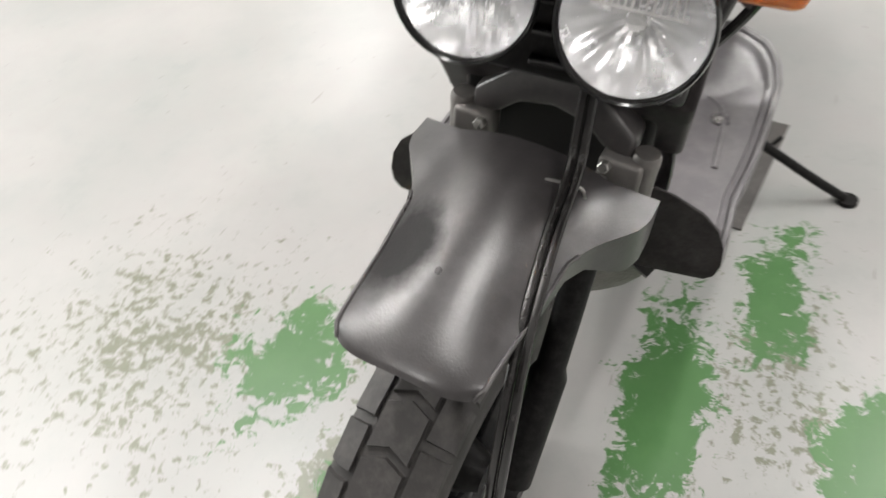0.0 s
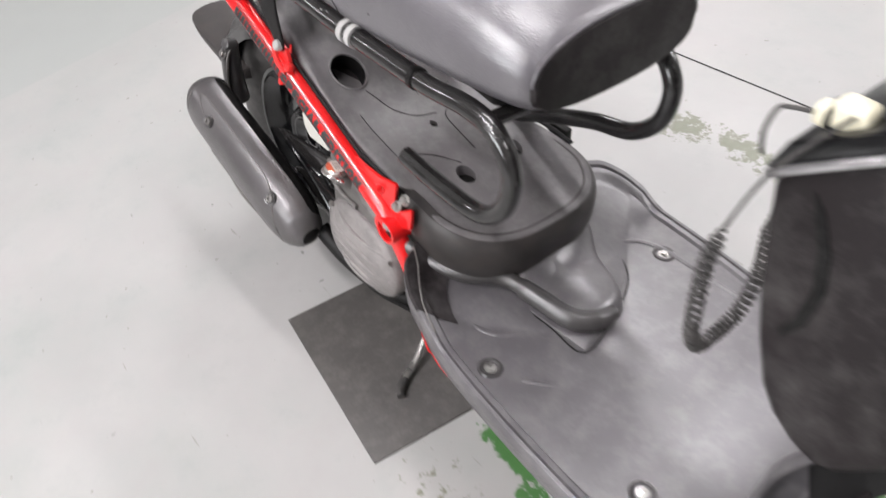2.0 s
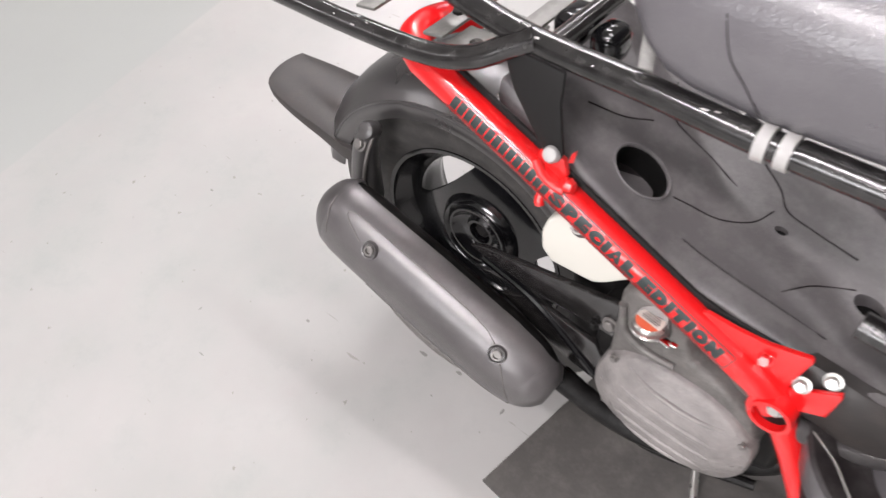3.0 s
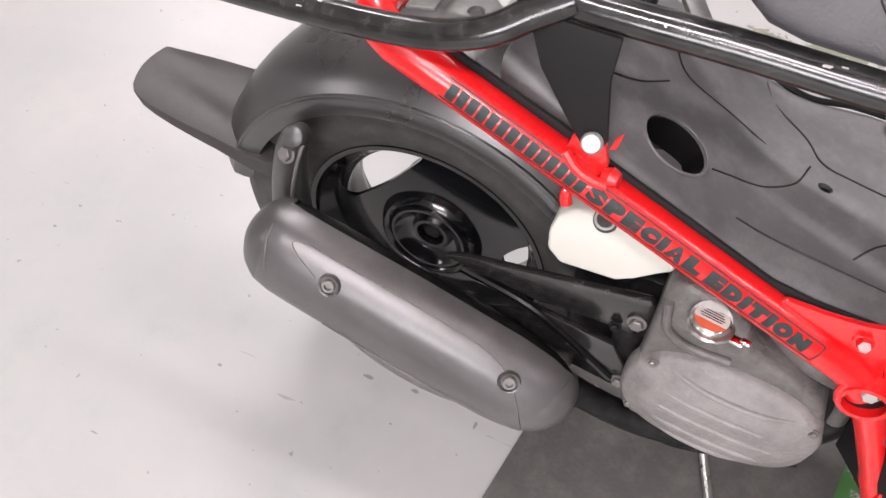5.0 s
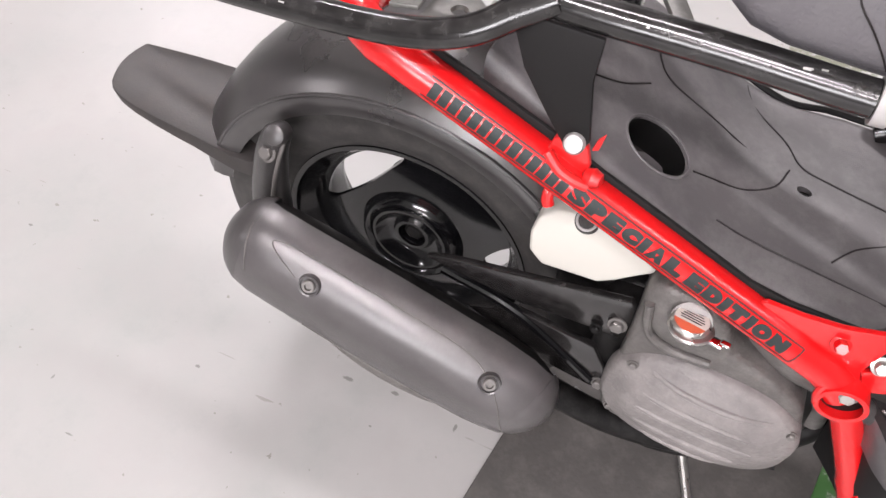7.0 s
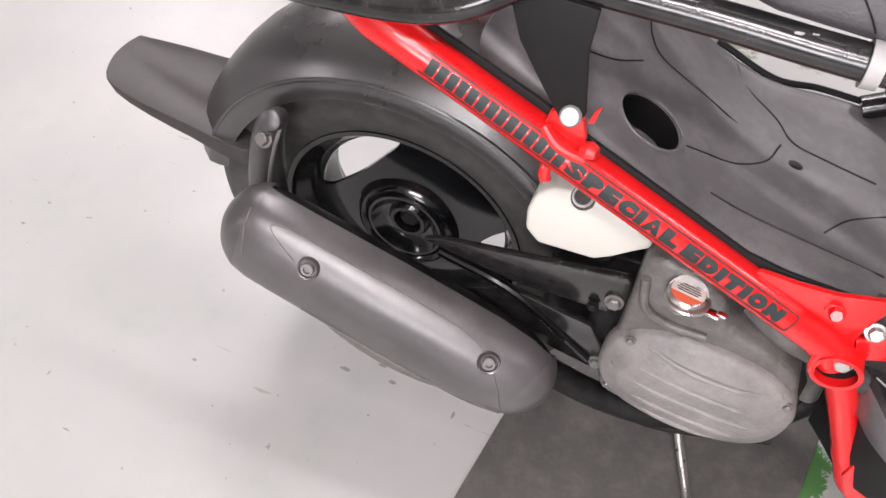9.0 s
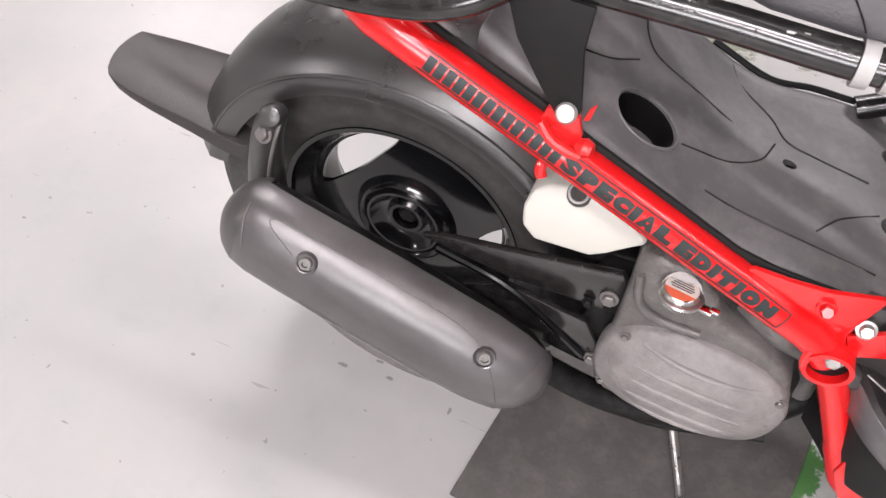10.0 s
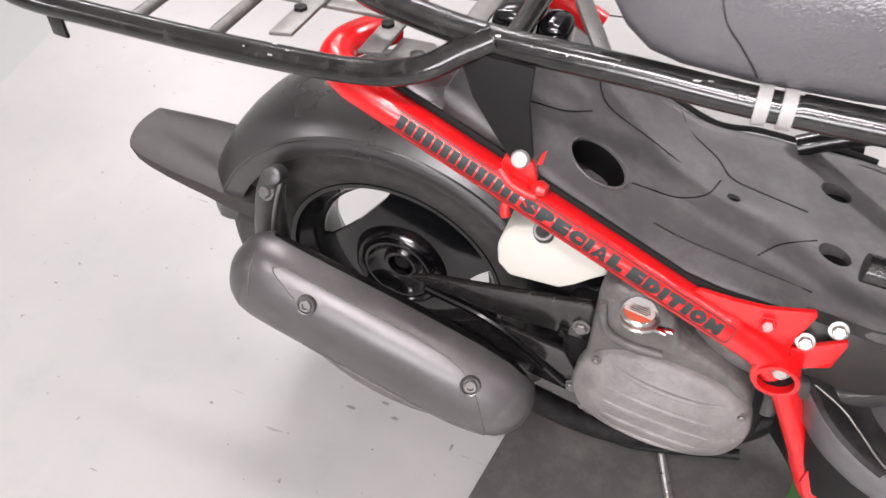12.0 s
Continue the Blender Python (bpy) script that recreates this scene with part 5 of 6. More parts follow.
    # moulded tongue in front of the tray, with a rounded rim that carries on as a bent tube
    tongue = [(0.500, -0.070), (0.545, -0.056), (0.600, -0.048), (0.640, -0.044), (0.664, -0.020), (0.668, 0.012), (0.655, 0.042), (0.622, 0.060), (0.580, 0.074), (0.530, 0.110), (0.480, 0.120)]
    tongue = [(p.x, p.y) for p in rounded([(x, y, 0) for x, y in tongue], True, 4)]
    bm = bmesh.new()
    skin(bm, [[(0.57 + (x - 0.57) * f, 0.005 + (y - 0.005) * f, z + 0.10 * max(0.0, 0.60 - x) * (1 if z > 0.29 else 0)) for x, y in tongue]
              for f, z in ((1.06, 0.284), (1.0, 0.290), (0.97, 0.302), (0.92, 0.310), (0.84, 0.3145), (0.72, 0.3165), (0.58, 0.3180), (0.40, 0.319), (0.1, 0.3195))])
    part("tongue", bm, BOARD, fb, "moulded grey plastic bulge with a rounded end", smooth=55)
    path = rounded([(0.430, -0.134, 0.340), (0.462, -0.126, 0.330), (0.505, -0.104, 0.324), (0.545, -0.064, 0.320), (0.595, -0.049, 0.312), (0.638, -0.038, 0.306), (0.660, -0.014, 0.303), (0.664, 0.014, 0.302)])
    part("lever", sweep(bmesh.new(), path, lambda u: float(np.interp(u, [0, 0.48, 0.50, 0.62, 0.85, 1], [0.0100, 0.0105, 0.0130, 0.0135, 0.0150, 0.0100])), 18), PLASTIC, fb, "black bent lever with a thick rounded end")
    for sign in (-1, 1):
        part("peg_bracket", block((0.60, sign * 0.155, 0.235), (0.14, 0.03, 0.03), 0.006), DARK, fb)


floorboard()


# ---- leg shield and front box ----
def leg_shield():
    ls = holder("leg_shield", "dark grey plastic steering column cover")
    outline = [(0.868, 0.705), (0.880, 0.735), (0.915, 0.755), (0.950, 0.778), (0.962, 0.768), (0.988, 0.715), (1.018, 0.665), (1.064, 0.582), (1.052, 0.560), (1.015, 0.510), (0.992, 0.480), (0.975, 0.472), (0.950, 0.480), (0.928, 0.496), (0.912, 0.518), (0.896, 0.562), (0.882, 0.615)]
    part("side_panel", slab(outline, -0.122, 0.122, bevel=0.008, segments=3), COLUMN, ls)
    top = [(0.860, 0.712), (0.872, 0.742), (0.945, 0.790), (0.965, 0.795), (0.970, 0.780), (0.950, 0.768), (0.885, 0.728)]
    part("top_edge", slab(top, -0.126, 0.126, bevel=0.004), GLOSS, ls)
    part("inner_slot", slab([(0.899, 0.716), (0.912, 0.702), (0.926, 0.672), (0.932, 0.640), (0.928, 0.604), (0.914, 0.580), (0.909, 0.585), (0.918, 0.607), (0.922, 0.640), (0.916, 0.670), (0.905, 0.696)], -0.1235, -0.115, bevel=0.001), DARK, ls)
    for x, z in ((0.954, 0.744), (1.044, 0.580)):
        bolt(ls, (x, -0.122, z), (0, -1, 0.05), 0.0045, 0.004, ALLOY)
    # bright bead drawn where the glossy upper edge catches the lamp
    part("top_glint", tube([(0.866, -0.1262, 0.7125), (0.885, -0.1272, 0.7270), (0.9314, -0.1272, 0.7605), (0.950, -0.1262, 0.771)], 0.0042, 12), EDGE, ls, "upper edge with its highlight put into the colour")
    cover = [(0.885, 0.560), (0.925, 0.500), (0.955, 0.459), (0.980, 0.385), (0.985, 0.335), (0.998, 0.325), (1.010, 0.400), (1.030, 0.470), (1.048, 0.570)]
    part("inner_cover", slab(cover, -0.094, 0.094, bevel=0.010, segments=3), SPLASH, ls, "dull black inner cover above the footboard")
    for sign in (-1, 1):
        bm = bmesh.new()
        spine = rounded([(0.972, -0.100, 0.476), (0.952, -0.100, 0.430), (0.946, -0.099, 0.390), (0.944, -0.104, 0.345), (0.944, -0.122, 0.300), (0.948, -0.140, 0.284)], steps=5)
        n = len(spine) - 1
        rows = []
        for k, p in enumerate(spine):
            wide = float(np.interp(k / n, [0, 0.3, 0.75, 1], [0.014, 0.019, 0.022, 0.012]))
            rows.append([(p.x + 0.016 * v * v + 0.010 * v, (p.y + wide * v) * -sign, p.z) for v in [q / 6 for q in range(-6, 7)]])
        skin(bm, rows, closed=False, caps=False)
        bmesh.ops.recalc_face_normals(bm, faces=bm.faces[:])
        bmesh.ops.solidify(bm, geom=bm.faces[:], thickness=0.003)
        part("front_fin", bm, BOARD, ls, "grey moulded upstand joining footboard and column", smooth=60)
    part("rear_glint", tube([(0.866, -0.119, 0.712), (0.866, 0.119, 0.712)], 0.0032, 10, 2), EDGE, ls, "rear edge with its highlight put into the colour")
    part("column", tube([(0.94, 0, 0.50), (0.965, 0, 0.42), (1.0, 0, 0.36)], 0.03, 18), DARK, ls)
    part("edge_glint", tube([(1.008, -0.1190, 0.835), (1.017, -0.1195, 0.793), (1.030, -0.1195, 0.735), (1.040, -0.1195, 0.698)], 0.0026, 10), EDGE, ls, "edge with its highlight put into the colour")
    part("side_edge", tube([(0.972, -0.1225, 0.765), (1.000, -0.1225, 0.712), (1.032, -0.1225, 0.655), (1.062, -0.1225, 0.585)], 0.004, 10), GLOSS, ls)


leg_shield()


def front_box():
    fb = holder("front_box", "gloss black moulded front box with badge bar")
    outline = [(0.935, 0.790), (0.940, 0.845), (0.950, 0.858), (0.966, 0.855), (0.973, 0.842), (1.005, 0.782), (1.042, 0.712), (1.066, 0.610), (1.070, 0.585), (1.055, 0.580), (1.0, 0.70)]
    part("shell", slab(outline, -0.112, 0.112, bevel=0.009, segments=3), GLOSS, fb)
    # front face frame: u across, w up the slope
    f0, f1 = Vector((1.042, 0, 0.712)), Vector((0.972, 0, 0.842))
    up = (f1 - f0).normalized()
    out = up.cross(Vector((0, 1, 0))).normalized()
    if out.x < 0:
        out = -out
    plane = Matrix(((0, up.x, out.x, f0.x), (1, up.y, out.y, f0.y), (0, up.z, out.z, f0.z), (0, 0, 0, 1)))
    def soft(points):
        return [(p.x, p.y) for p in rounded([(u, w, 0) for u, w in points], True, 5)]
    middle = soft([(-0.040, 0.118), (-0.041, 0.090), (-0.040, 0.058), (-0.028, 0.040), (0.000, 0.031), (0.028, 0.038), (0.040, 0.056), (0.040, 0.090), (0.038, 0.118), (0.0, 0.121)])
    panel = part("centre_panel", moved(slab(middle, 0.0, 0.009, "z", 0.0035, 3), plane), GLOSS, fb)
    for sign in (-1, 1):
        pocket = soft([(sign * u, w) for u, w in ((0.049, 0.104), (0.064, 0.108), (0.080, 0.104), (0.091, 0.094), (0.094, 0.070), (0.090, 0.047), (0.074, 0.036), (0.056, 0.040), (0.047, 0.054), (0.045, 0.080))])
        part("side_pocket", moved(slab(pocket if sign > 0 else pocket[::-1], 0.0, 0.008, "z", 0.0035, 3), plane), GLOSS, fb)
    for pts in ([(-0.080, 0.108), (-0.092, 0.094), (-0.097, 0.072), (-0.093, 0.050), (-0.082, 0.038), (-0.062, 0.029), (-0.035, 0.019), (0.007, 0.006)],
                [(0.041, 0.118), (0.042, 0.090), (0.043, 0.060), (0.048, 0.048), (0.061, 0.040), (0.093, 0.028)],
                [(-0.043, 0.118), (-0.044, 0.090), (-0.043, 0.062), (-0.037, 0.047), (-0.024, 0.036), (0.030, 0.012)]):
        part("rim_bead", moved(tube([(u, w, 0.0080) for u, w in pts], 0.0022, 10), plane), EDGE, fb)
    part("top_bar", moved(tube([(-0.100, 0.122, 0.006), (-0.05, 0.120, 0.010), (0.03, 0.117, 0.010), (0.09, 0.112, 0.004)], 0.0060, 14), plane), GLOSS, fb)
    for u, w in ((-0.089, 0.136), (-0.055, 0.122)):
        part("bolt", moved(bolt_mesh(0.005, 0.005), plane @ pose(u, w, 0.012)), STEEL, fb)
    for sign in (-1, 1):
        cheek = slab([(1.050, 0.705), (1.030, 0.765), (1.012, 0.828), (1.002, 0.846), (0.985, 0.852), (0.95, 0.856), (0.97, 0.80), (1.02, 0.70)], -0.117, -0.106, bevel=0.003)
        part("cheek", cheek if sign < 0 else mirrored(cheek), GLOSS, fb)
    part("badge", moved(block((-0.009, 0.066, 0.0100), (0.062, 0.009, 0.002), 0.0008), plane), WHITE_PLATE, panel, "white badge bar")
    part("bolt", moved(bolt_mesh(0.0065, 0.006), plane @ pose(-0.007, 0.087, 0.008)), STEEL, panel)
    for sign in (-1, 1):
        part("bolt", moved(bolt_mesh(0.0052, 0.006), plane @ pose(sign * 0.048, -0.007, 0.004)), STEEL, fb)
    # dark core that carries lamps and fork
    part("lamp_mount", joined(block((1.085, 0, 0.655), (0.05, 0.20, 0.10), 0.012), block((1.10, 0, 0.728), (0.02, 0.17, 0.008), 0.002)), DARK, fb)
    for z in (0.628, 0.655, 0.682, 0.705):
        part("grille_slat", block((1.112, 0.001, z), (0.014, 0.034, 0.006), 0.002), GLOSS, fb)


front_box()


def front_carrier():
    c = holder("front_carrier", "thin gloss black tubes guarding the front box")
    for sign in (-1, 1):
        part("side_tube", tube([(1.000, -0.116, 0.800), (1.012, -0.117, 0.770), (1.030, -0.118, 0.715), (1.046, -0.118, 0.685), (1.085, -0.10, 0.61)] if sign < 0 else [(0.955, sign * 0.105, 0.835), (0.985, sign * 0.124, 0.80), (1.000, sign * 0.126, 0.765), (1.017, sign * 0.126, 0.725), (1.045, sign * 0.121, 0.690), (1.085, sign * 0.10, 0.61)], 0.0075, 12), TUBE, c)
        part("signal_stay", tube([(1.075, sign * 0.105, 0.635), (1.085, sign * 0.125, 0.67), (1.10, sign * 0.138, 0.705), (1.105, sign * 0.143, 0.725)], 0.0045, 10), TUBE, c)
    part("cross_tube", tube([(1.044, -0.010, 0.727), (1.054, 0.020, 0.735), (1.060, 0.070, 0.743), (1.054, 0.108, 0.738), (1.030, 0.122, 0.712)], 0.0045, 12), SPLASH, c)
    part("cross_tube", tube([(1.018, 0.092, 0.762), (1.036, 0.100, 0.757), (1.052, 0.108, 0.740)], 0.0042, 12), SPLASH, c)
    part("cross_tube", tube([(1.06, -0.112, 0.70), (1.085, -0.09, 0.725), (1.10, 0.0, 0.732), (1.085, 0.09, 0.725), (1.06, 0.112, 0.70)], 0.0036, 12), TUBE, c)


front_carrier()


def headlight(y):
    h = holder("headlight", "round headlight with clear fluted glass")
    here = pose(1.150, y, 0.697, 0, -14, 0)

    def put(name, prof, mat, label="", steps=56):
        # profile of (forward, radius)
        bm = lathe([(f, r) for f, r in prof], (0, 0, 0), steps=steps)
        return part(name, moved(bm, here @ pose(0, 0, 0, 0, 0, -90)), mat, h, label, smooth=40)
    put("shell", [(-0.060, 0.0), (-0.060, 0.020), (-0.045, 0.036), (-0.015, 0.0535), (0.002, 0.0565), (0.006, 0.0560), (0.006, 0.0548), (-0.015, 0.0520), (-0.044, 0.033), (-0.058, 0.018), (-0.058, 0.0)], DARK)
    bm = lathe([(-0.036, 0.0), (-0.034, 0.012), (-0.032, 0.018), (-0.026, 0.031), (-0.019, 0.040), (-0.013, 0.0470), (-0.003, 0.0535)], (0, 0, 0), steps=144)
    for v in bm.verts:
        a, r = math.atan2(v.co.z, v.co.x), math.hypot(v.co.x, v.co.z)
        v.co.y += (0.0011 * math.cos(18 * a) + 0.0007 * math.cos(11 * a + 1.0)) * min(1.0, r / 0.03) * max(0.0, min(1.0, (0.0525 - r) / 0.008))
    part("reflector", moved(bm, here @ pose(0, 0, 0, 0, 0, -90)), MIRROR, h, "bright faceted reflector bowl", smooth=25)
    part("bulb_shield", moved(lathe([(-0.034, 0.0), (-0.034, 0.009), (-0.014, 0.009), (-0.010, 0.007), (-0.008, 0.0)], (0, 0, 0), steps=28), here @ pose(0, 0, 0, 0, 0, -90)), CHROME, h)
    for k in range(13):
        v = -0.030 + 0.005 * k
        part("flute", moved(tube([(-0.004, v, 0.010), (-0.003, v, 0.034)], 0.0009, 6, 2), here), BRIGHT, h)
    part("prism_edge", moved(tube([(-0.004, -0.034, 0.009), (-0.003, 0.034, 0.009)], 0.0011, 6, 2), here), BRIGHT, h)
    lens = put("lens", [(0.0145, 0.0), (0.014, 0.015), (0.012, 0.030), (0.008, 0.043), (0.003, 0.0545), (0.0, 0.0545), (0.005, 0.044), (0.009, 0.030), (0.011, 0.015), (0.0115, 0.0)], GLASS, "clear fluted lens")
    lens.visible_shadow = False
    put("bezel", [(-0.002, 0.0575), (0.004, 0.0580), (0.007, 0.0565), (0.006, 0.0548), (0.003, 0.0545)], GLOSS)


headlight(-0.062)
headlight(0.064)


def turn_signal(sign):
    s = holder("turn_signal", "amber turn signal in a black housing")
    here = pose(1.118, sign * 0.142, 0.738 if sign < 0 else 0.743, 0, -4, sign * 5)
    part("lens", moved(block((0.008, 0, 0), (0.047, 0.049, 0.036), 0.010), here), AMBER, s, "bright amber lens")
    part("reflector", moved(block((-0.011, 0, 0), (0.002, 0.036, 0.024), 0.0008), here), FITTING, s)
    part("bulb", moved(lathe([(-0.012, 0.0), (-0.010, 0.005), (-0.004, 0.0085), (0.004, 0.0085), (0.010, 0.005), (0.012, 0.0)], (0, 0, 0), steps=20), here @ pose(0.000, 0, 0, 0, 0, 90)), AMBER_BULB, s)
    part("housing", moved(block((-0.028, 0, 0.000), (0.020, 0.038, 0.029), 0.006), here), SPLASH, s)
    part("neck", tube([(1.10, sign * 0.140, 0.725), (1.098, sign * 0.132, 0.705)], 0.007, 12, 2), RUBBER, s)
    part("bolt", moved(bolt_mesh(0.007, 0.006), here @ pose(-0.01, 0, -0.017, 180)), STEEL, s)


turn_signal(-1)
turn_signal(1)

# ---- fork, front wheel and fender, steered a little to its right ----
STEER = Matrix.Translation((1.10, -0.002, 0)) @ pose(0, 0, 0, 0, 0, -6.0) @ Matrix.Translation((-1.10, 0, 0))
AXLE = (1.250, 0, 0.214)


def front_end():
    wheel = holder("front_wheel", "black front wheel with chunky tread")
    prof = [(-0.036, 0.130), (-0.045, 0.142), (-0.051, 0.160), (-0.0515, 0.178), (-0.047, 0.193), (-0.036, 0.203), (-0.018, 0.2075), (0, 0.2085), (0.018, 0.2075), (0.036, 0.203), (0.047, 0.193), (0.0515, 0.178), (0.051, 0.160), (0.045, 0.142), (0.036, 0.130)]
    tyre = part("tyre", moved(lathe(prof, AXLE, steps=72, closed_profile=True), STEER), RUBBER, wheel)
    # raised tread blocks in staggered rows
    bm = bmesh.new()
    for i in range(26):
        for row, (y0, y1, shift) in enumerate(((-0.049, -0.024, 0.5), (-0.021, 0.021, 0.0), (0.024, 0.049, 0.5))):
            rings = []
            span, skew = 2 * math.pi / 26, 0.06
            for lift, shrink in ((-0.002, 1.0), (0.0055, 0.93)):
                ring = []
                for a, y in ((0.07, y0), (0.93, y0), (0.93 + (0.16 if row == 1 else 0), (y0 + y1) / 2), (0.93, y1), (0.07, y1), (0.07 + (0.16 if row == 1 else 0), (y0 + y1) / 2)):
                    ym = (y0 + y1) / 2
                    yy = ym + (y - ym) * shrink
                    ang = span * (i + shift + 0.5 + (a - 0.5) * shrink)
                    rr = float(np.interp(abs(yy), [0, 0.018, 0.036, 0.047, 0.052], [0.2085, 0.2075, 0.203, 0.193, 0.18])) + lift
                    ring.append((AXLE[0] + rr * math.cos(ang), yy, AXLE[2] + rr * math.sin(ang)))
                rings.append(ring)
            skin(bm, rings)
    tagged(part("tread", moved(bm, STEER), RUBBER, tyre, smooth=20), kind="stuff")
    part("rim", moved(lathe([(-0.036, 0.134), (-0.041, 0.131), (-0.036, 0.122), (-0.02, 0.112), (0.02, 0.112), (0.036, 0.122), (0.041, 0.131), (0.036, 0.134)], AXLE, steps=60, thick=0.003), STEER), GLOSS, wheel)
    part("wheel_disc", moved(rim_disc(AXLE, -0.010, 0.03, 0.114, [(20, 80), (110, 170), (200, 260), (290, 350)]), STEER), GLOSS, wheel)
    part("hub", moved(lathe([(-0.05, 0.0), (-0.05, 0.02), (-0.02, 0.032), (0.02, 0.032), (0.05, 0.02), (0.05, 0.0)], AXLE, steps=32), STEER), DARK, wheel)

    fork = holder("front_fork", "black front fork with cast clamps")
    for sign in (-1, 1):
        part("leg", moved(sweep(bmesh.new(), [(1.130, sign * 0.070, 0.468), (1.14, sign * 0.074, 0.455), (1.19, sign * 0.078, 0.36), (1.195, sign * 0.078, 0.35), (1.245, sign * 0.078, 0.225)],
                                lambda u: 0.0145 if u < 0.6 else 0.019, 18), STEER), DARK, fork)
        clamp = part("clamp", moved(joined(sweep(bmesh.new(), [(1.062, sign * 0.092, 0.460), (1.062, sign * 0.092, 0.530)], 0.0132, 24), block((1.070, sign * 0.074, 0.512), (0.026, 0.042, 0.036), 0.006)), STEER), ALLOY, fork, "dusty cast alloy fork clamp")
        part("cap", moved(lathe([(0.0, 0.0), (0.004, 0.0), (0.004, 0.0115), (0.0, 0.0138), (-0.008, 0.0138)], (0, 0, 0), steps=28), STEER @ pose(1.062, sign * 0.092, 0.531, 90)), ALLOY, clamp)
        for z in (0.507, 0.525):
            part("bolt", moved(bolt_mesh(0.0055, 0.008, False), STEER @ facing((1.086, sign * 0.062, z), (1, 0, 0.25))), STEEL, clamp)
        part("axle_end", moved(lathe([(0.09 * sign, 0.0), (0.09 * sign, 0.02), (0.062 * sign, 0.024), (0.062 * sign, 0.0)], AXLE, steps=24), STEER), DARK, fork)
    arch = [(-0.080, 0.522), (-0.052, 0.530), (-0.032, 0.548), (0.0, 0.555), (0.032, 0.548), (0.052, 0.530), (0.080, 0.522), (0.080, 0.548), (0.050, 0.575), (0.024, 0.592), (-0.024, 0.592), (-0.050, 0.575), (-0.080, 0.548)]
    part("bridge", moved(slab(arch, 1.035, 1.070, "x", 0.005, 3), STEER), GUARD, fork, "dusty black fork bridge")
    part("stem", moved(sweep(bmesh.new(), [(1.045, 0, 0.585), (1.035, 0, 0.68)], 0.026, 20), STEER), DARK, fork)

    fender = holder("front_fender", "faded matte black front mudguard with side flaps")
    line = rounded([(1.352, 0, 0.488), (1.345, 0, 0.494), (1.325, 0, 0.502), (1.29, 0, 0.511), (1.25, 0, 0.520), (1.21, 0, 0.527), (1.17, 0, 0.532), (1.135, 0, 0.534), (1.10, 0, 0.534)], steps=4)
    rows = []
    for p in line:
        w = float(np.interp(p.x, [1.10, 1.13, 1.145, 1.175, 1.20, 1.25, 1.325, 1.342, 1.352], [0.118, 0.118, 0.112, 0.086, 0.075, 0.071, 0.066, 0.065, 0.060]))
        drop = float(np.interp(p.x, [1.10, 1.14, 1.18, 1.26, 1.34], [0.014, 0.016, 0.020, 0.022, 0.008]))
        core = min(w, 0.075)
        row = []
        for k in range(-14, 15):
            v = k / 14
            y = w * v
            t = min(1.0, abs(y) / core)
            fall = drop * t ** 2.1 + max(0, abs(y) - core) * 0.22
            back = max(0, abs(y) - core) * 0.25 + 0.012 * v ** 4 * max(0.0, (p.x - 1.25) / 0.096) ** 1.5
            row.append((p.x - back, y, p.z - fall))
        e0, e1 = row[0], row[-1]
        deep = float(np.interp(p.x, [1.10, 1.15, 1.18, 1.30, 1.352], [0.055, 0.055, 0.030, 0.016, 0.004]))
        row = [(e0[0] - 0.006, e0[1] + 0.001, e0[2] - deep)] + row + [(e1[0] - 0.006, e1[1] - 0.001, e1[2] - deep)]
        rows.append(row)
    bm = bmesh.new()
    skin(bm, rows, closed=False, caps=False)
    bmesh.ops.recalc_face_normals(bm, faces=bm.faces[:])
    bmesh.ops.solidify(bm, geom=bm.faces[:], thickness=0.003)
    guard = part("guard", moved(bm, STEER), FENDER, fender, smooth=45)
    for side in (1, -2):
        rim = [row[side] for row in rows if abs(row[side][1]) < 0.080]
        part("edge_bead", moved(tube([(x, y, z + 0.0005) for x, y, z in rim], 0.0020, 8, 2), STEER), GUARD, guard)
    for off in (0.0, 0.0085):
        part("brake_hose", moved(tube([(1.085, 0.030 + off, 0.60), (1.105, 0.036 + off, 0.565), (1.13, 0.042 + off, 0.540), (1.20, 0.052 + off, 0.520), (1.27, 0.066 + off, 0.495), (1.325, 0.080 + off, 0.44), (1.345, 0.086 + off, 0.36), (1.33, 0.086 + off, 0.28), (1.28, 0.085 + off, 0.23)], 0.0042, 10), STEER), TUBE, fender, "shiny black brake hose")
    part("hose_clip", moved(tube([(1.138, 0.018, 0.5285), (1.138, 0.032, 0.533), (1.136, 0.056, 0.534), (1.134, 0.062, 0.522)], 0.0014, 8), STEER), STEEL, fender, "bright wire hose clip")


front_end()


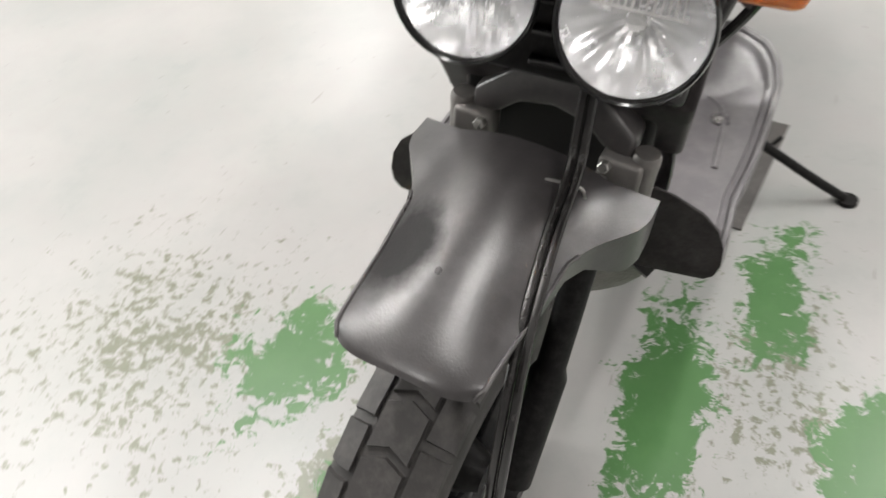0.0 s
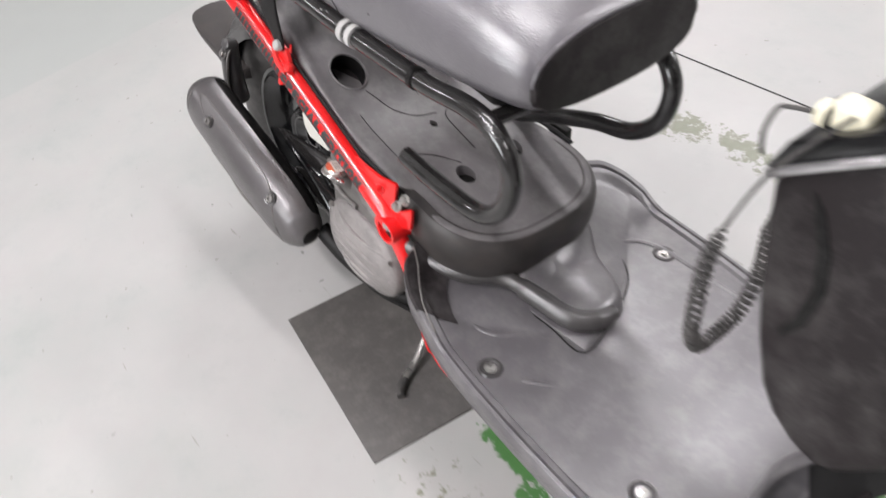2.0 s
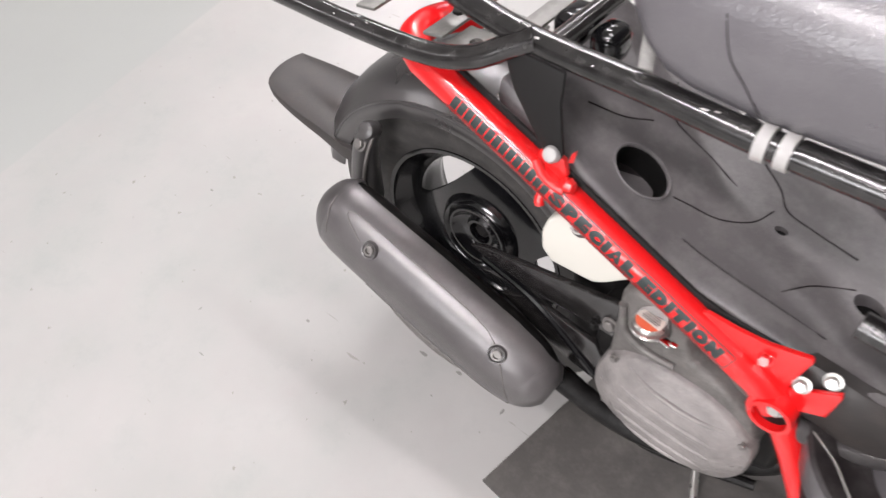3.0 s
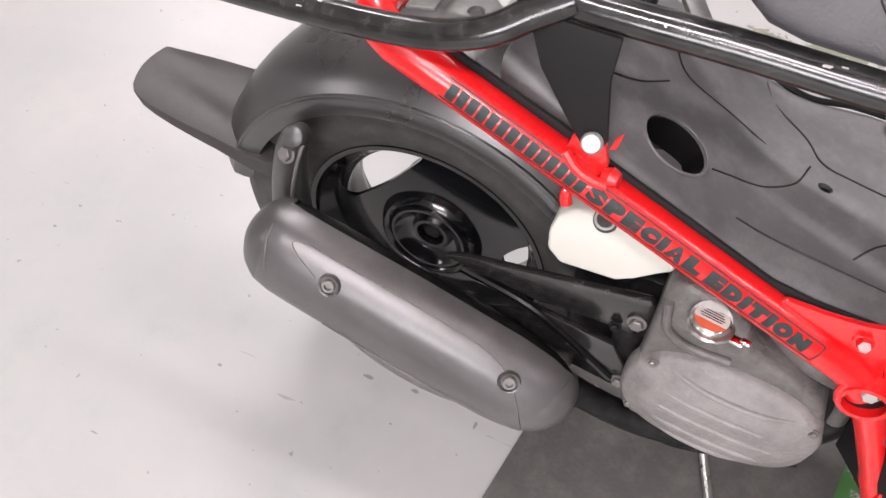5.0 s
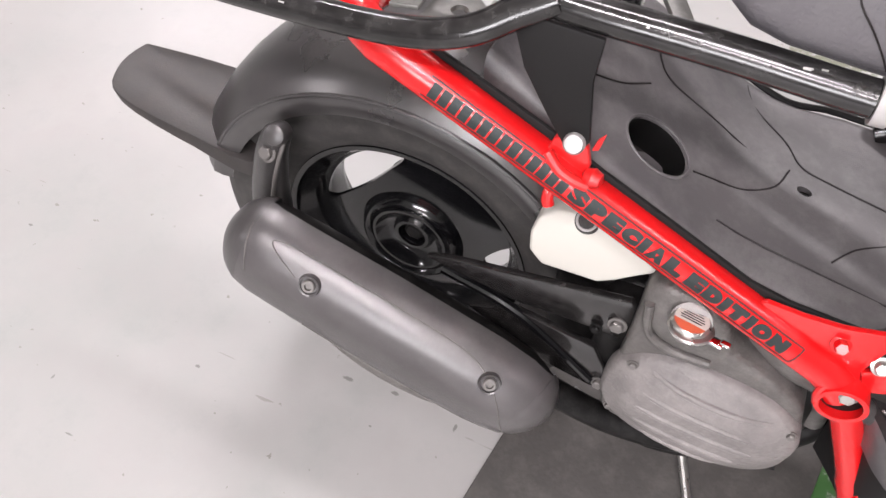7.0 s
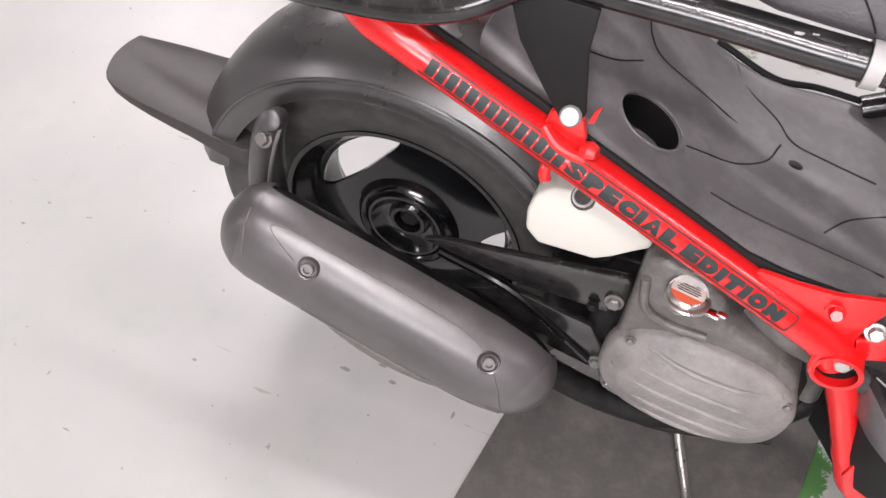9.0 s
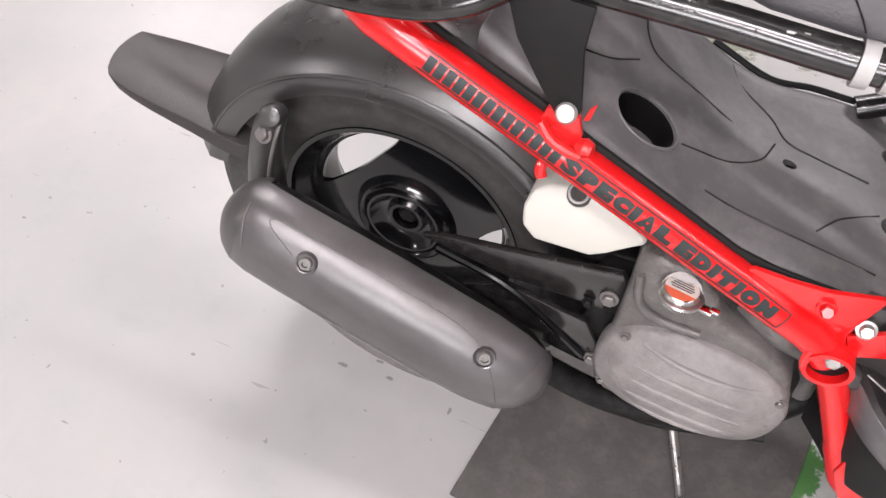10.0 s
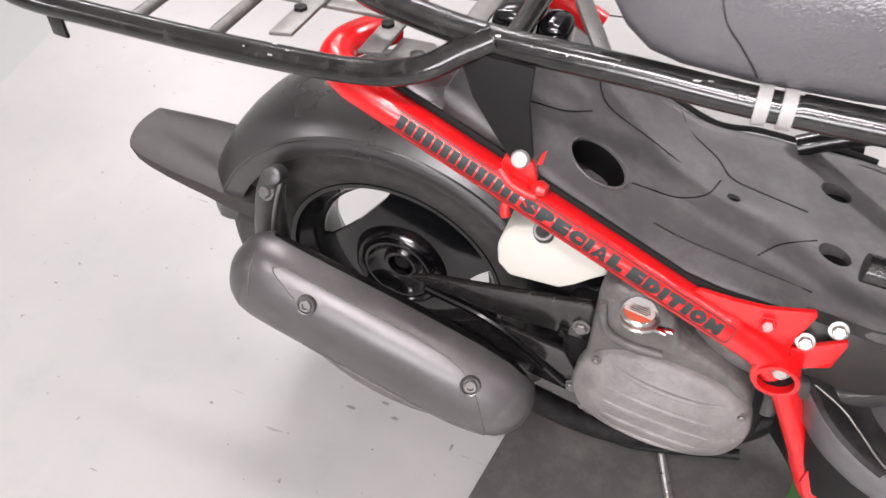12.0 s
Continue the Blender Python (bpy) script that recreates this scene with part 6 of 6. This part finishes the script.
# ---- steering head, hanging bits, stands ----
def handlebar():
    h = holder("handlebar", "black handlebar stem with clamps and levers")
    part("stem", tube([(0.965, 0.0, 0.78), (0.945, 0.0, 0.83), (0.93, 0.0, 0.90)], 0.024, 18), DARK, h)
    part("clamp", block((0.925, 0, 0.905), (0.06, 0.12, 0.05), 0.01), GLOSS, h)
    part("bar", tube([(0.86, -0.34, 0.965), (0.90, -0.20, 0.955), (0.925, -0.08, 0.912), (0.925, 0.08, 0.912), (0.90, 0.20, 0.955), (0.86, 0.34, 0.965)], 0.011, 14), TUBE, h)
    for sign in (-1, 1):
        part("grip", tube([(0.875, sign * 0.235, 0.958), (0.855, sign * 0.35, 0.965)], 0.017, 16, 3), RUBBER, h)
        part("switch_box", block((0.892, sign * 0.20, 0.955), (0.05, 0.05, 0.045), 0.01), PLASTIC, h)
        part("cable", tube([(0.91, sign * 0.15, 0.95), (0.96, sign * 0.10, 0.93), (0.985, sign * 0.07, 0.88), (0.975, sign * 0.05, 0.82)], 0.0045, 10), RUBBER, h)


handlebar()


def cable_lock():
    lock = new("coiled_cable")
    lock.matrix_basis = scooter.matrix_basis.copy()
    path = rounded([(0.905, -0.120, 0.775), (0.880, -0.146, 0.735), (0.868, -0.160, 0.695), (0.861, -0.165, 0.655), (0.862, -0.167, 0.611), (0.861, -0.158, 0.562), (0.857, -0.133, 0.526), (0.856, -0.098, 0.522), (0.857, -0.076, 0.536), (0.857, -0.067, 0.575), (0.857, -0.072, 0.62), (0.860, -0.084, 0.67), (0.880, -0.090, 0.74)], steps=40)
    core, up = [], Vector((0.9, 0.4, 0.1))
    n = len(path)
    for i, p in enumerate(path):
        d = (path[min(i + 1, n - 1)] - path[max(i - 1, 0)]).normalized()
        side = d.cross(up).normalized()
        over = side.cross(d)
        grow = min(1.0, max(0.0, (i - 90) / 20), max(0.0, (n - 60 - i) / 20)) * 0.0055
        a = 2 * math.pi * i / 7.2
        core.append(p + side * math.cos(a) * grow + over * math.sin(a) * grow)
    part("coil", sweep(bmesh.new(), core, 0.0017, 6), RUBBER, lock)
    plug = part("connector", joined(block((0.899, -0.104, 0.766), (0.026, 0.022, 0.022), 0.006), block((0.882, -0.105, 0.760), (0.014, 0.016, 0.016), 0.004)), CREAM, lock, "pale cream connector")
    part("band", moved(lathe([(-0.002, 0.0085), (-0.002, 0.0112), (0.002, 0.0112), (0.002, 0.0085)], (0, 0, 0), steps=24, closed_profile=True), pose(0.887, -0.105, 0.762, 0, 0, 90)), SPLASH, plug)
    part("wire", tube([(0.876, -0.106, 0.758), (0.860, -0.110, 0.756), (0.852, -0.112, 0.752), (0.850, -0.118, 0.736), (0.856, -0.124, 0.722)], 0.0018, 8), RUBBER, plug)
    return tagged(lock, "thin black coiled cable hanging with a cream connector", "cable")


cable_lock()


def stands():
    s = holder("side_stand", "black side stand lowered to the floor")
    part("leg", tube([(0.47, 0.13, 0.20), (0.45, 0.22, 0.155), (0.43, 0.33, 0.095), (0.415, 0.412, 0.0535)], 0.0085, 12), DARK, s)
    part("foot", moved(lathe([(-0.004, 0.0), (-0.004, 0.018), (0.004, 0.018), (0.004, 0.0)], (0, 0, 0), steps=20), pose(0.413, 0.420, 0.049, 90 - LEAN * -1)), DARK, s)
    part("tang", tube([(0.44, 0.26, 0.135), (0.425, 0.275, 0.15)], 0.004, 8, 2), DARK, s)
    c = holder("centre_stand", "thin steel stand rod with black foot")
    part("rod", tube([(0.335, 0.0, 0.075), (0.345, -0.04, 0.045), (0.372, -0.095, 0.012), (0.384, -0.128, 0.004)], 0.005, 10), STEEL, c)
    part("foot", tube([(0.384, -0.125, 0.003), (0.392, -0.142, -0.002), (0.405, -0.150, -0.003)], 0.007, 10), RUBBER, c)
    part("pivot", block((0.34, 0.0, 0.12), (0.06, 0.12, 0.12), 0.01), DARK, c)


stands()
